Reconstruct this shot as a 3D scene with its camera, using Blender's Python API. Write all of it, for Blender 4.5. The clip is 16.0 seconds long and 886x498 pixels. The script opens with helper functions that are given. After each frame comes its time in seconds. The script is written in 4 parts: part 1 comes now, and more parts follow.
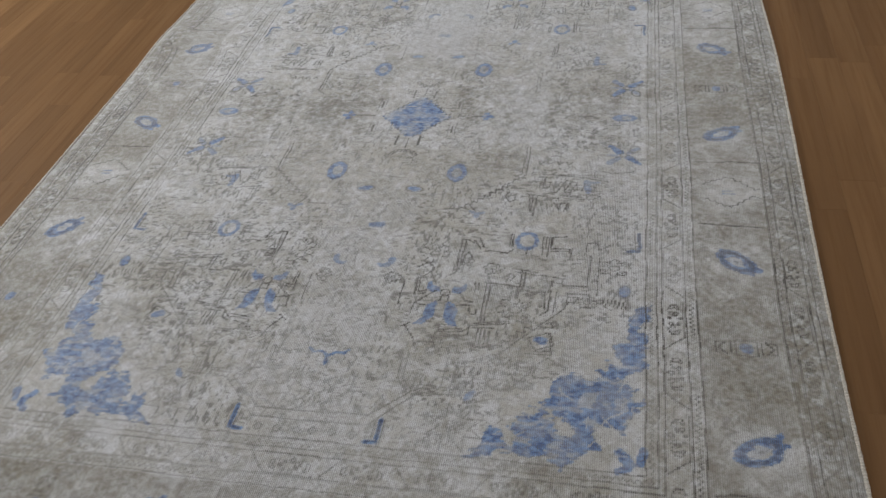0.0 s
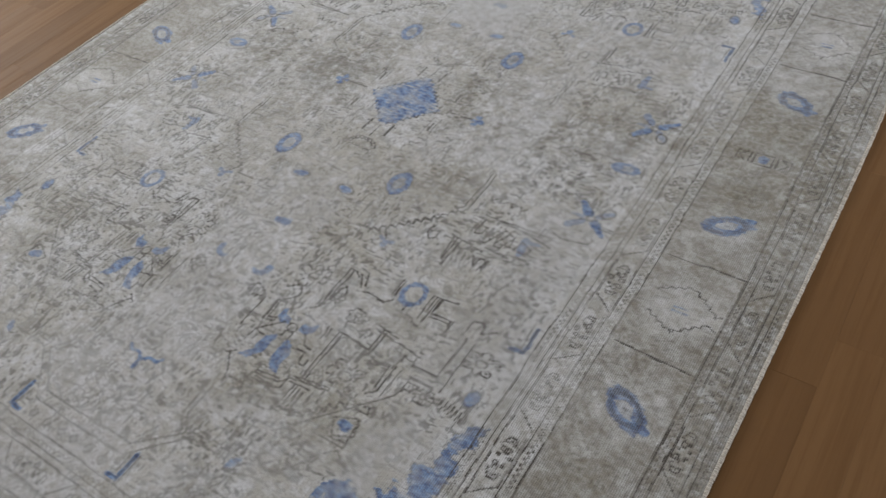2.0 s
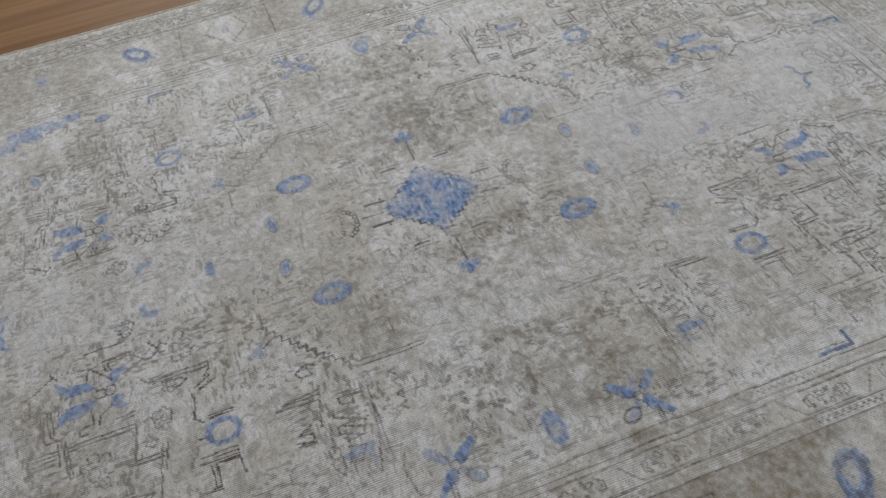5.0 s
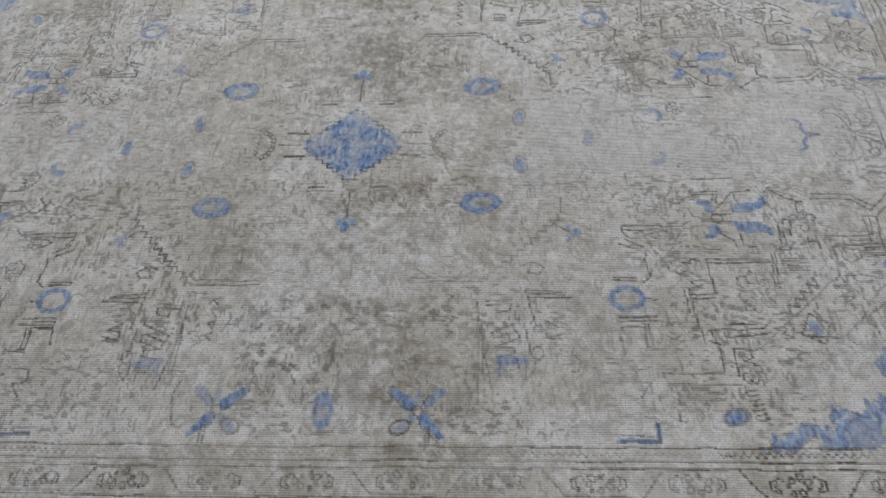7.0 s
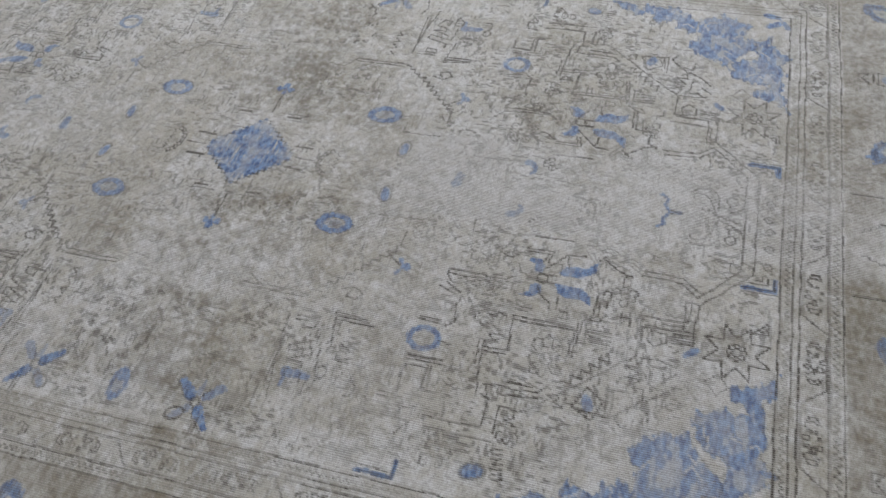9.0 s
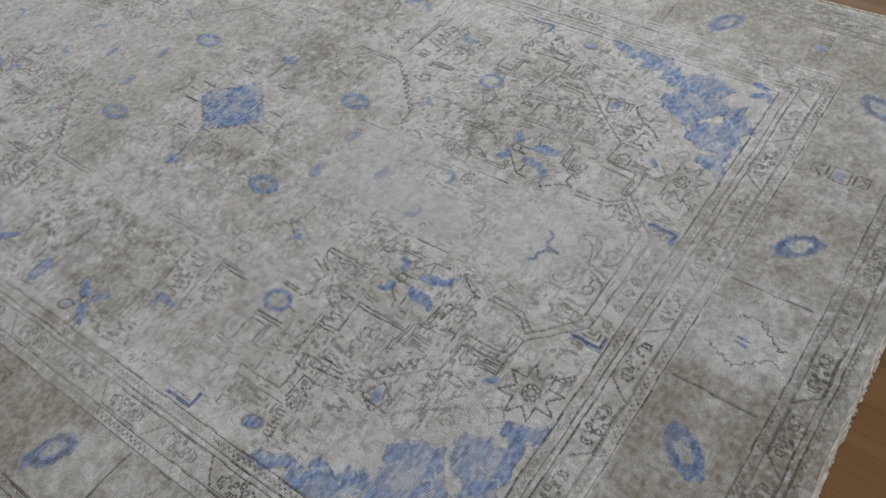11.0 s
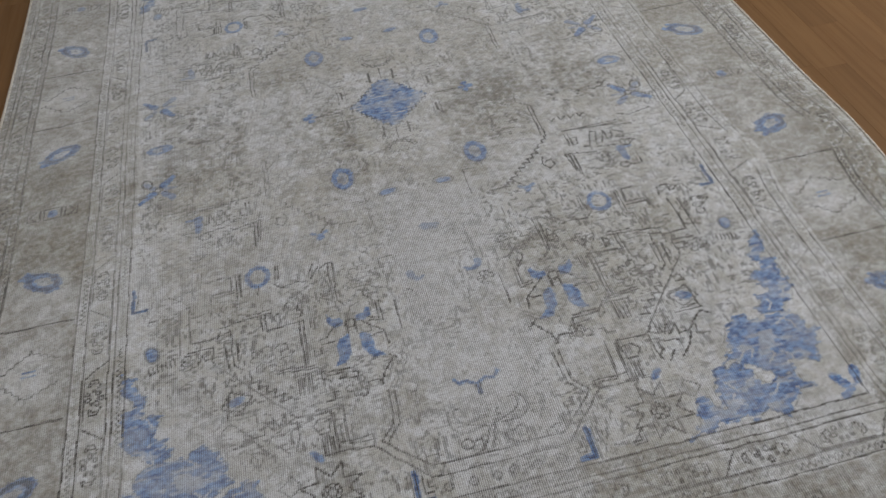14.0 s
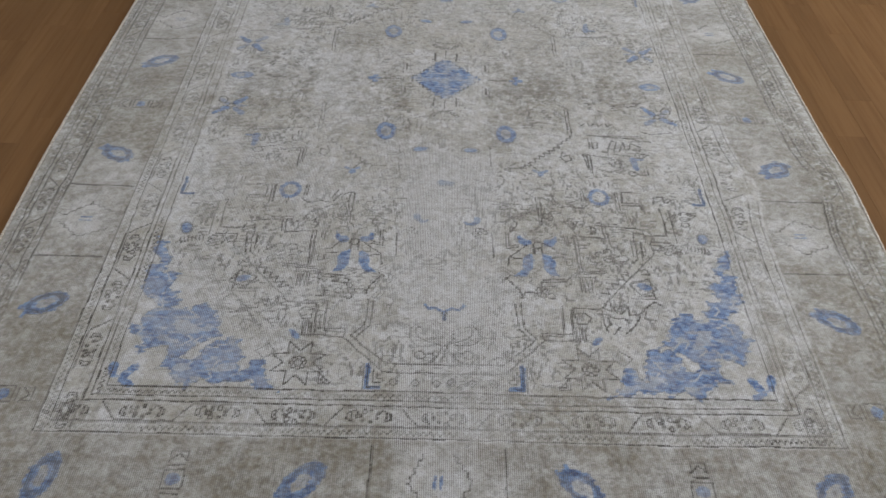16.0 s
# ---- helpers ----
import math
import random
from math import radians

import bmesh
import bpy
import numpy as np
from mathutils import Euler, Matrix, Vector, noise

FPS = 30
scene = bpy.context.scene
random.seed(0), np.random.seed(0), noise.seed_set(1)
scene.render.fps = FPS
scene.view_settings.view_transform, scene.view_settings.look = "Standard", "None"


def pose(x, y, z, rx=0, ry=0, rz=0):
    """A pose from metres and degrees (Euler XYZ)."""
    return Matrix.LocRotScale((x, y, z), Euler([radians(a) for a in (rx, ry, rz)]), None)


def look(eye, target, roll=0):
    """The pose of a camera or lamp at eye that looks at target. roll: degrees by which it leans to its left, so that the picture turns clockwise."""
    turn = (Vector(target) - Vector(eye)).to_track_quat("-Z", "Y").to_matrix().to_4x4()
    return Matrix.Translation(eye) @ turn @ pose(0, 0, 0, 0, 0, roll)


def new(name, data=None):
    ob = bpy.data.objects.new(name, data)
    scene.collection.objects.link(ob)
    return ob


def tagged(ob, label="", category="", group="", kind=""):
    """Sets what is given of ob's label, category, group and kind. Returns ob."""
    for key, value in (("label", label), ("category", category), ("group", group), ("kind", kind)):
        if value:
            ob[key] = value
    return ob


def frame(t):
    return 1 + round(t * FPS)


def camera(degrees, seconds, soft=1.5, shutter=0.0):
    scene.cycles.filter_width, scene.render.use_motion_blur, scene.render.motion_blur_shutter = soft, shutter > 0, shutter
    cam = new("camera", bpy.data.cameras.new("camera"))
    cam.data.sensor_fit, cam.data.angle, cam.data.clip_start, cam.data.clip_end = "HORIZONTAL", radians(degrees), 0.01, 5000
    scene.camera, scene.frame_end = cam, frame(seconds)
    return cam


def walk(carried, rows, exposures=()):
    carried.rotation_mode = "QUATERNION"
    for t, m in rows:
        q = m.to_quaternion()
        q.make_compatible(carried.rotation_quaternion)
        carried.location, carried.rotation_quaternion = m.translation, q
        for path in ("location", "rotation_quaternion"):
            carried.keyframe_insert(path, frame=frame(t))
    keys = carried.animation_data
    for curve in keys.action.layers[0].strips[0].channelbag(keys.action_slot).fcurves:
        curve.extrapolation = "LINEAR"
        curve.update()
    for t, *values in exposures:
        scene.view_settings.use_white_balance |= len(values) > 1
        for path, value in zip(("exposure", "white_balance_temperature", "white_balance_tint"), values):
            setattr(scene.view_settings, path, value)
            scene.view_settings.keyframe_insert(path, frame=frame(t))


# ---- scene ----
cam = camera(57.4, 16.0, shutter=0.2)
PATH = [
    (0, (0.609, -2.05, 1.377), (0.204, -0.626, 0.032), -7.9),
    (0.5, (0.728, -1.856, 1.351), (0.248, -0.468, -0.006), -8.2),
    (1, (0.841, -1.671, 1.346), (0.293, -0.375, -0.075), -8.2),
    (1.5, (1.036, -1.51, 1.323), (0.316, -0.295, -0.093), -6.2),
    (2, (1.16, -1.351, 1.315), (0.297, -0.3, -0.152), -8.5),
    (2.5, (1.195, -1.13, 1.309), (0.272, -0.192, -0.197), -6.9),
    (3, (1.237, -0.944, 1.297), (0.221, -0.141, -0.226), -5.1),
    (3.5, (1.339, -0.751, 1.286), (0.178, -0.185, -0.241), -6.5),
    (4, (1.342, -0.605, 1.276), (0.119, -0.228, -0.261), -12.1),
    (4.5, (1.284, -0.417, 1.304), (0.05, -0.083, -0.235), -9.5),
    (4.7, (1.27, -0.368, 1.301), (0.008, -0.026, -0.213), -8.6),
    (6.8, (1.231, 0.258, 1.27), (0.034, 0.151, -0.328), -6.2),
    (7, (1.226, 0.318, 1.273), (0.043, 0.176, -0.333), -6.1),
    (7.5, (1.278, 0.518, 1.288), (0.075, 0.208, -0.279), -7.4),
    (8, (1.289, 0.666, 1.282), (0.105, 0.234, -0.271), -11.1),
    (8.5, (1.195, 0.788, 1.299), (0.029, 0.343, -0.264), -8.6),
    (9, (1.151, 0.919, 1.308), (0.001, 0.45, -0.259), -8.1),
    (9.2, (1.156, 1.001, 1.308), (0.019, 0.489, -0.255), -8.3),
    (11.3, (0.874, 1.625, 1.332), (-0.007, 0.67, -0.188), -10.0),
    (11.5, (0.835, 1.676, 1.332), (-0.005, 0.675, -0.183), -9.9),
    (12, (0.684, 1.714, 1.325), (-0.051, 0.618, -0.178), -8.9),
    (12.5, (0.541, 1.742, 1.335), (-0.075, 0.567, -0.161), -8.0),
    (13, (0.414, 1.854, 1.336), (-0.02, 0.579, -0.143), -8.6),
    (13.5, (0.285, 1.9, 1.342), (0.022, 0.567, -0.125), -9.1),
    (14, (0.169, 1.841, 1.345), (-0.032, 0.486, -0.112), -6.5),
    (14.5, (0.079, 1.839, 1.335), (0.009, 0.457, -0.109), -5.8),
    (15, (-0.024, 1.922, 1.322), (0.04, 0.549, -0.131), -3.7),
    (15.5, (0.002, 2.021, 1.352), (0.055, 0.657, -0.11), -0.3),
    (16, (0.035, 2.175, 1.385), (0.004, 0.745, -0.013), 2.3),
]
walk(cam, [(t, look(eye, target, roll)) for t, eye, target, roll in PATH], [(0.0, 0.0), (3.5, 0.03), (7.0, 0.06), (9.0, 0.04), (12.5, -0.05), (14.3, -0.14), (16.0, -0.02)])

# ---- world and light ----
world = bpy.data.worlds.new("daylight")
scene.world = world
world.use_nodes = True
wn = world.node_tree.nodes
sky = wn.new("ShaderNodeTexSky")
sky.sky_type, sky.sun_disc = "NISHITA", False
sky.sun_elevation, sky.sun_rotation = radians(38), radians(120)
wn["Background"].inputs["Strength"].default_value = 0.12
world.node_tree.links.new(sky.outputs[0], wn["Background"].inputs["Color"])

ROOM = (-4.4, 4.0, -4.6, 4.6, 2.55)  # west, east, south, north, ceiling height
FLOOR_Z = -0.007


def assumed_window_light(name, at, towards, width, height, power, colour):
    lamp = bpy.data.lights.new(name, "AREA")
    lamp.shape, lamp.size, lamp.size_y, lamp.energy, lamp.color = "RECTANGLE", width, height, power, colour
    ob = new(name, lamp)
    ob.matrix_world = look(at, towards)
    return ob


# all windows are unseen; west and north ones assumed from how light falls
assumed_window_light("assumed_window_light", (-4.44, 0.1, 1.55), (0, 0.1, 1.55), 1.8, 1.5, 170, (0.92, 0.965, 1.0))
# east window is made up, added to keep the rug's middle brightest
assumed_window_light("assumed_window_light", (4.04, 0.7, 1.55), (0, 0.7, 1.55), 1.6, 1.5, 52, (0.92, 0.96, 1.0))
assumed_window_light("assumed_window_light", (0.2, 4.64, 1.55), (0.2, 0, 1.55), 2.4, 1.5, 12, (0.84, 0.92, 1.0))


# ---- materials ----
class Nodes:
    """A small builder of node materials."""

    def __init__(self, name):
        self.mat = bpy.data.materials.new(name)
        self.mat.use_nodes = True
        self.tree = self.mat.node_tree
        self.bsdf = self.tree.nodes["Principled BSDF"]
        self.coord = self.tree.nodes.new("ShaderNodeTexCoord")

    def add(self, kind, **values):
        node = self.tree.nodes.new(kind)
        for key, value in values.items():
            setattr(node, key, value)
        return node

    def link(self, a, b):
        self.tree.links.new(a, b)

    def put(self, socket, value):
        if hasattr(value, "is_output"):
            self.link(value, socket)
        else:
            socket.default_value = value

    def mapped(self, scale, turn=0.0, source=None):
        node = self.add("ShaderNodeMapping")
        node.inputs["Scale"].default_value = scale
        node.inputs["Rotation"].default_value = (0, 0, turn)
        self.link(source or self.coord.outputs["Object"], node.inputs["Vector"])
        return node.outputs[0]

    def noise(self, scale, detail=3.0, vector=None, rough=0.55):
        node = self.add("ShaderNodeTexNoise")
        node.inputs["Scale"].default_value = scale
        node.inputs["Detail"].default_value = detail
        node.inputs["Roughness"].default_value = rough
        self.link(vector or self.coord.outputs["Object"], node.inputs["Vector"])
        return node.outputs["Fac"]

    def span(self, value, lo, hi, to_lo=0.0, to_hi=1.0):
        node = self.add("ShaderNodeMapRange")
        node.interpolation_type = "SMOOTHSTEP"
        self.put(node.inputs[0], value)
        for k, v in zip((1, 2, 3, 4), (lo, hi, to_lo, to_hi)):
            node.inputs[k].default_value = v
        return node.outputs[0]

    def calc(self, op, a, b=0.0, clamp=False):
        node = self.add("ShaderNodeMath", operation=op, use_clamp=clamp)
        self.put(node.inputs[0], a)
        self.put(node.inputs[1], b)
        return node.outputs[0]

    def mix(self, fac, a, b, how="MIX"):
        node = self.add("ShaderNodeMix", data_type="RGBA", blend_type=how)
        self.put(node.inputs[0], fac)
        self.put(node.inputs[6], (*a, 1) if isinstance(a, tuple) else a)
        self.put(node.inputs[7], (*b, 1) if isinstance(b, tuple) else b)
        return node.outputs[2]

    def bump(self, height, strength, distance):
        node = self.add("ShaderNodeBump")
        node.inputs["Strength"].default_value = strength
        node.inputs["Distance"].default_value = distance
        self.link(height, node.inputs["Height"])
        self.link(node.outputs[0], self.bsdf.inputs["Normal"])


def rug_material():
    n = Nodes("worn_wool")
    dye = n.add("ShaderNodeAttribute", attribute_name="dye")
    parts = n.add("ShaderNodeSeparateColor")
    n.link(dye.outputs["Color"], parts.inputs[0])
    blue, dark, tan, wear = parts.outputs[0], parts.outputs[1], parts.outputs[2], dye.outputs["Alpha"]
    # knots: short rows across the rug, cords along it
    knots = n.noise(1.0, 2.0, n.mapped((210, 330, 1)), 0.6)
    fluff = n.noise(75.0, 4.0)
    cords = n.add("ShaderNodeTexWave", wave_type="BANDS", bands_direction="X")
    cords.inputs["Scale"].default_value = 78
    cords.inputs["Distortion"].default_value = 3.2
    cords.inputs["Detail"].default_value = 2.0
    cords.inputs["Detail Scale"].default_value = 0.5
    n.link(n.mapped((1, 0.15, 1)), cords.inputs["Vector"])
    ribs = cords.outputs["Fac"]
    picks = n.add("ShaderNodeTexWave", wave_type="BANDS", bands_direction="Y")
    picks.inputs["Scale"].default_value = 84
    picks.inputs["Distortion"].default_value = 4.0
    picks.inputs["Detail"].default_value = 2.0
    picks.inputs["Detail Scale"].default_value = 0.6
    n.link(n.mapped((0.2, 1, 1)), picks.inputs["Vector"])
    hatch = n.calc("MULTIPLY", n.span(ribs, 0.15, 0.7, 1.0, 0.0), n.span(picks.outputs["Fac"], 0.1, 0.9, 0.35, 1.0))
    ground = n.mix(tan, (0.464, 0.442, 0.398), (0.216, 0.189, 0.142))
    ground = n.mix(n.span(fluff, 0.36, 0.70, 0.0, 0.55), ground, (0.47, 0.46, 0.44))
    pale = n.mix(fluff, (0.60, 0.60, 0.61), (0.73, 0.735, 0.76))
    bare = n.calc("MULTIPLY", wear, n.span(n.noise(38.0, 4.0, None, 0.6), 0.30, 0.58, 0.45, 1.0), True)
    col = n.mix(bare, ground, pale)
    shade = n.mix(n.span(n.noise(1.0, 4.0, n.mapped((58, 95, 1)), 0.66), 0.36, 0.64), (0.030, 0.085, 0.260), (0.205, 0.345, 0.620))
    col = n.mix(n.calc("MULTIPLY", blue, n.span(knots, 0.18, 0.5, 0.72, 1.0), True), col, shade)
    ink = n.calc("MULTIPLY", dark, n.calc("MULTIPLY", n.span(knots, 0.30, 0.55, 0.68, 1.0), n.span(ribs, 0.25, 0.75, 1.30, 0.85)), True)
    col = n.mix(ink, col, (0.044, 0.036, 0.029))
    cotton = n.add("ShaderNodeAttribute", attribute_name="bare")
    open_weave = n.calc("ADD", n.calc("MULTIPLY", wear, 0.10), n.calc("MULTIPLY", cotton.outputs["Fac"], 0.34), True)
    col = n.mix(n.calc("MULTIPLY", n.span(ribs, 0.25, 0.75), n.calc("MULTIPLY", cotton.outputs["Fac"], 0.34)), col, (0.66, 0.66, 0.68))
    col = n.mix(n.calc("MULTIPLY", n.span(ribs, 0.20, 0.55, 1.0, 0.0), open_weave), col, (0.13, 0.115, 0.10))
    col = n.mix(n.span(knots, 0.27, 0.54, 0.46, 0.0), col, (0.12, 0.105, 0.085))
    col = n.mix(n.calc("MULTIPLY", hatch, n.span(n.noise(9.0, 2.0), 0.35, 0.65, 0.10, 0.46)), col, (0.098, 0.088, 0.076))
    n.link(col, n.bsdf.inputs["Base Color"])
    n.bsdf.inputs["Roughness"].default_value = 0.92
    n.bsdf.inputs["Specular IOR Level"].default_value = 0.18
    n.bsdf.inputs["Sheen Weight"].default_value = 0.55
    n.bsdf.inputs["Sheen Roughness"].default_value = 0.5
    height = n.calc("ADD", n.calc("MULTIPLY", knots, 0.6), n.calc("MULTIPLY", ribs, 0.5))
    n.bump(height, 0.55, 0.0012)
    return n.mat


def cord_material():
    n = Nodes("cream_overcast_wool")
    wraps = n.noise(1.0, 2.0, n.mapped((60, 420, 60)))
    col = n.mix(n.span(wraps, 0.35, 0.65), (0.33, 0.29, 0.24), (0.66, 0.62, 0.56))
    n.link(col, n.bsdf.inputs["Base Color"])
    n.bsdf.inputs["Roughness"].default_value = 0.9
    n.bump(wraps, 0.6, 0.002)
    return n.mat


def wood_material():
    n = Nodes("oiled_oak_laminate")
    info = n.add("ShaderNodeObjectInfo")
    shift = n.add("ShaderNodeVectorMath", operation="MULTIPLY_ADD")
    isle = n.add("ShaderNodeNewGeometry").outputs["Random Per Island"]
    chance = n.calc("FRACT", n.calc("ADD", info.outputs["Random"], isle))
    n.link(chance, shift.inputs[0])
    shift.inputs[1].default_value = (7.0, 31.0, 3.0)
    n.link(n.coord.outputs["Object"], shift.inputs[2])
    v = shift.outputs[0]
    grain = n.noise(1.0, 6.0, n.mapped((70, 2.6, 1), 0.0, v), 0.62)
    broad = n.noise(1.0, 3.0, n.mapped((9, 0.9, 1), 0.0, v), 0.5)
    pores = n.noise(1.0, 3.0, n.mapped((420, 9, 1), 0.0, v), 0.6)
    col = n.mix(n.span(broad, 0.30, 0.72), (0.156, 0.082, 0.035), (0.200, 0.108, 0.047))
    col = n.mix(n.span(grain, 0.42, 0.70, 0.0, 0.30), col, (0.105, 0.048, 0.016))
    col = n.mix(n.span(pores, 0.56, 0.72, 0.0, 0.18), col, (0.10, 0.045, 0.017))
    tone = n.add("ShaderNodeHueSaturation")
    n.link(n.span(chance, 0.0, 1.0, 0.93, 1.07), tone.inputs["Value"])
    n.link(col, tone.inputs["Color"])
    n.link(tone.outputs[0], n.bsdf.inputs["Base Color"])
    n.link(n.span(grain, 0.3, 0.7, 0.58, 0.70), n.bsdf.inputs["Roughness"])
    n.bsdf.inputs["Specular IOR Level"].default_value = 0.08
    n.bump(n.calc("ADD", grain, pores), 0.12, 0.0008)
    return n.mat


def plain_material(name, colour, rough, tint=0.04, scale=18.0):
    n = Nodes(name)
    low = tuple(c * (1 - tint * 3) for c in colour)
    n.link(n.mix(n.noise(scale, 4.0), low, colour), n.bsdf.inputs["Base Color"])
    n.bsdf.inputs["Roughness"].default_value = rough
    n.bump(n.noise(scale * 14, 3.0), 0.15, 0.001)
    return n.mat


RUG, CORD, WOOD = rug_material(), cord_material(), wood_material()
PLASTER = plain_material("white_wall_paint", (0.78, 0.76, 0.72), 0.85)
SUBFLOOR = plain_material("dark_plank_joint", (0.100, 0.051, 0.020), 0.8)


# ---- mesh helpers ----
def mesh_object(name, bm, material, parent=None, label=""):
    data = bpy.data.meshes.new(name)
    bm.to_mesh(data)
    bm.free()
    data.materials.append(material)
    ob = new(name, data)
    ob.parent = parent
    return tagged(ob, label=label)


def box(bm, x0, x1, y0, y1, z0, z1):
    m = Matrix.LocRotScale(((x0 + x1) / 2, (y0 + y1) / 2, (z0 + z1) / 2), None, (x1 - x0, y1 - y0, z1 - z0))
    bmesh.ops.create_cube(bm, size=1, matrix=m)


# ---- the room that closes the place ----
def wall(name, along_x, at, thick, lo, hi, hole=None):
    bm = bmesh.new()
    top = ROOM[4]
    spans = [(lo, hi, FLOOR_Z, top)]
    if hole:
        a, b, z0, z1 = hole
        spans = [(lo, a, FLOOR_Z, top), (b, hi, FLOOR_Z, top), (a, b, FLOOR_Z, z0), (a, b, z1, top)]
    for a, b, z0, z1 in spans:
        if along_x:
            box(bm, a, b, at, at + thick, z0, z1)
        else:
            box(bm, at, at + thick, a, b, z0, z1)
    ob = mesh_object(name, bm, PLASTER)
    return tagged(ob, "plain white painted room wall", "wall", kind="structure")


W, E, S, N, TOP = ROOM
# walls are out of view; openings added only to hold the window lamps
wall("wall_north", True, N, 0.2, W, E, (-1.1, 1.5, 0.75, 2.35))
wall("wall_south", True, S - 0.2, 0.2, W, E)
wall("wall_west", False, W - 0.2, 0.2, S, N, (-0.9, 1.1, 0.75, 2.35))
wall("wall_east", False, E, 0.2, S, N, (-0.2, 1.6, 0.75, 2.35))
bm = bmesh.new()
box(bm, W - 0.2, E + 0.2, S - 0.2, N + 0.2, TOP, TOP + 0.2)
tagged(mesh_object("ceiling", bm, PLASTER), "plain white painted ceiling", "ceiling", kind="structure")


# ---- the rug ----
STEP = 0.00225
RX0, RX1, RY = -1.099, 1.086, 1.600       # west, east and end edges of the pile
FX, FY = 0.690, 1.180                     # half sizes of the field
xs = np.linspace(RX0, RX1, int(round((RX1 - RX0) / STEP)) + 1)
ys = np.linspace(-RY, RY, int(round(2 * RY / STEP)) + 1)
NX, NY = len(xs), len(ys)
GX, GY = np.meshgrid(xs, ys, indexing="ij")
rng = np.random.default_rng(11)


def grid_noise(size_x, size_y, seed, octaves=3):
    """Smooth value noise over the rug, about 0 to 1, with lumps of the given size in metres."""
    out, amp, total = np.zeros((NX, NY)), 1.0, 0.0
    r = np.random.default_rng(seed)
    for _ in range(octaves):
        u, v = (GX - RX0) / size_x, (GY + RY) / size_y
        i, j = u.astype(int), v.astype(int)
        lat = r.random((i.max() + 2, j.max() + 2))
        fu, fv = u - i, v - j
        fu, fv = fu * fu * (3 - 2 * fu), fv * fv * (3 - 2 * fv)
        out += amp * ((lat[i, j] * (1 - fu) + lat[i + 1, j] * fu) * (1 - fv) + (lat[i, j + 1] * (1 - fu) + lat[i + 1, j + 1] * fu) * fv)
        total += amp
        amp, size_x, size_y = amp * 0.55, size_x / 2, size_y / 2
    return out / total


def smooth(v, lo, hi):
    t = np.clip((v - lo) / (hi - lo), 0, 1)
    return t * t * (3 - 2 * t)


# the weave wanders a little, so the pattern is read at slightly shifted places
PX = GX + 0.010 * (grid_noise(0.35, 0.45, 1, 2) - 0.5) + 0.0035 * (grid_noise(0.03, 0.03, 2, 1) - 0.5)
PY = GY + 0.010 * (grid_noise(0.45, 0.35, 3, 2) - 0.5) + 0.0035 * (grid_noise(0.03, 0.03, 4, 1) - 0.5)
# the west border is pulled out of line by a soft ripple
PX = PX + smooth(-GX, 0.72, 0.80) * 0.027 * np.exp(-((GY - 0.49) / 0.11) ** 2) * (1 - smooth(-GX, 1.02, 1.09))
# the east border lies a little wide towards the south
PX = PX - 0.009 * smooth(GX, 0.84, 0.97) * (1 - smooth(GY, -0.20, 0.30))

# the pattern is tied knot by knot, so every outline climbs in small steps
KNOT_X, KNOT_Y = 0.0030, 0.0033
KX, KY = np.round(PX / KNOT_X), np.round(PY / KNOT_Y)
QX, QY = KX * KNOT_X, KY * KNOT_Y
KNOT_CHANCE = np.modf(np.abs(np.sin(KX * 12.9898 + KY * 78.233) * 43758.5453))[0]
RAGGED = grid_noise(0.020, 0.008, 6, 2) - 0.5
blue, dark, brown = np.zeros((NX, NY)), np.zeros((NX, NY)), np.zeros((NX, NY))
owner = np.zeros((NX, NY), np.int32)
OWNERS = [("field", "")]


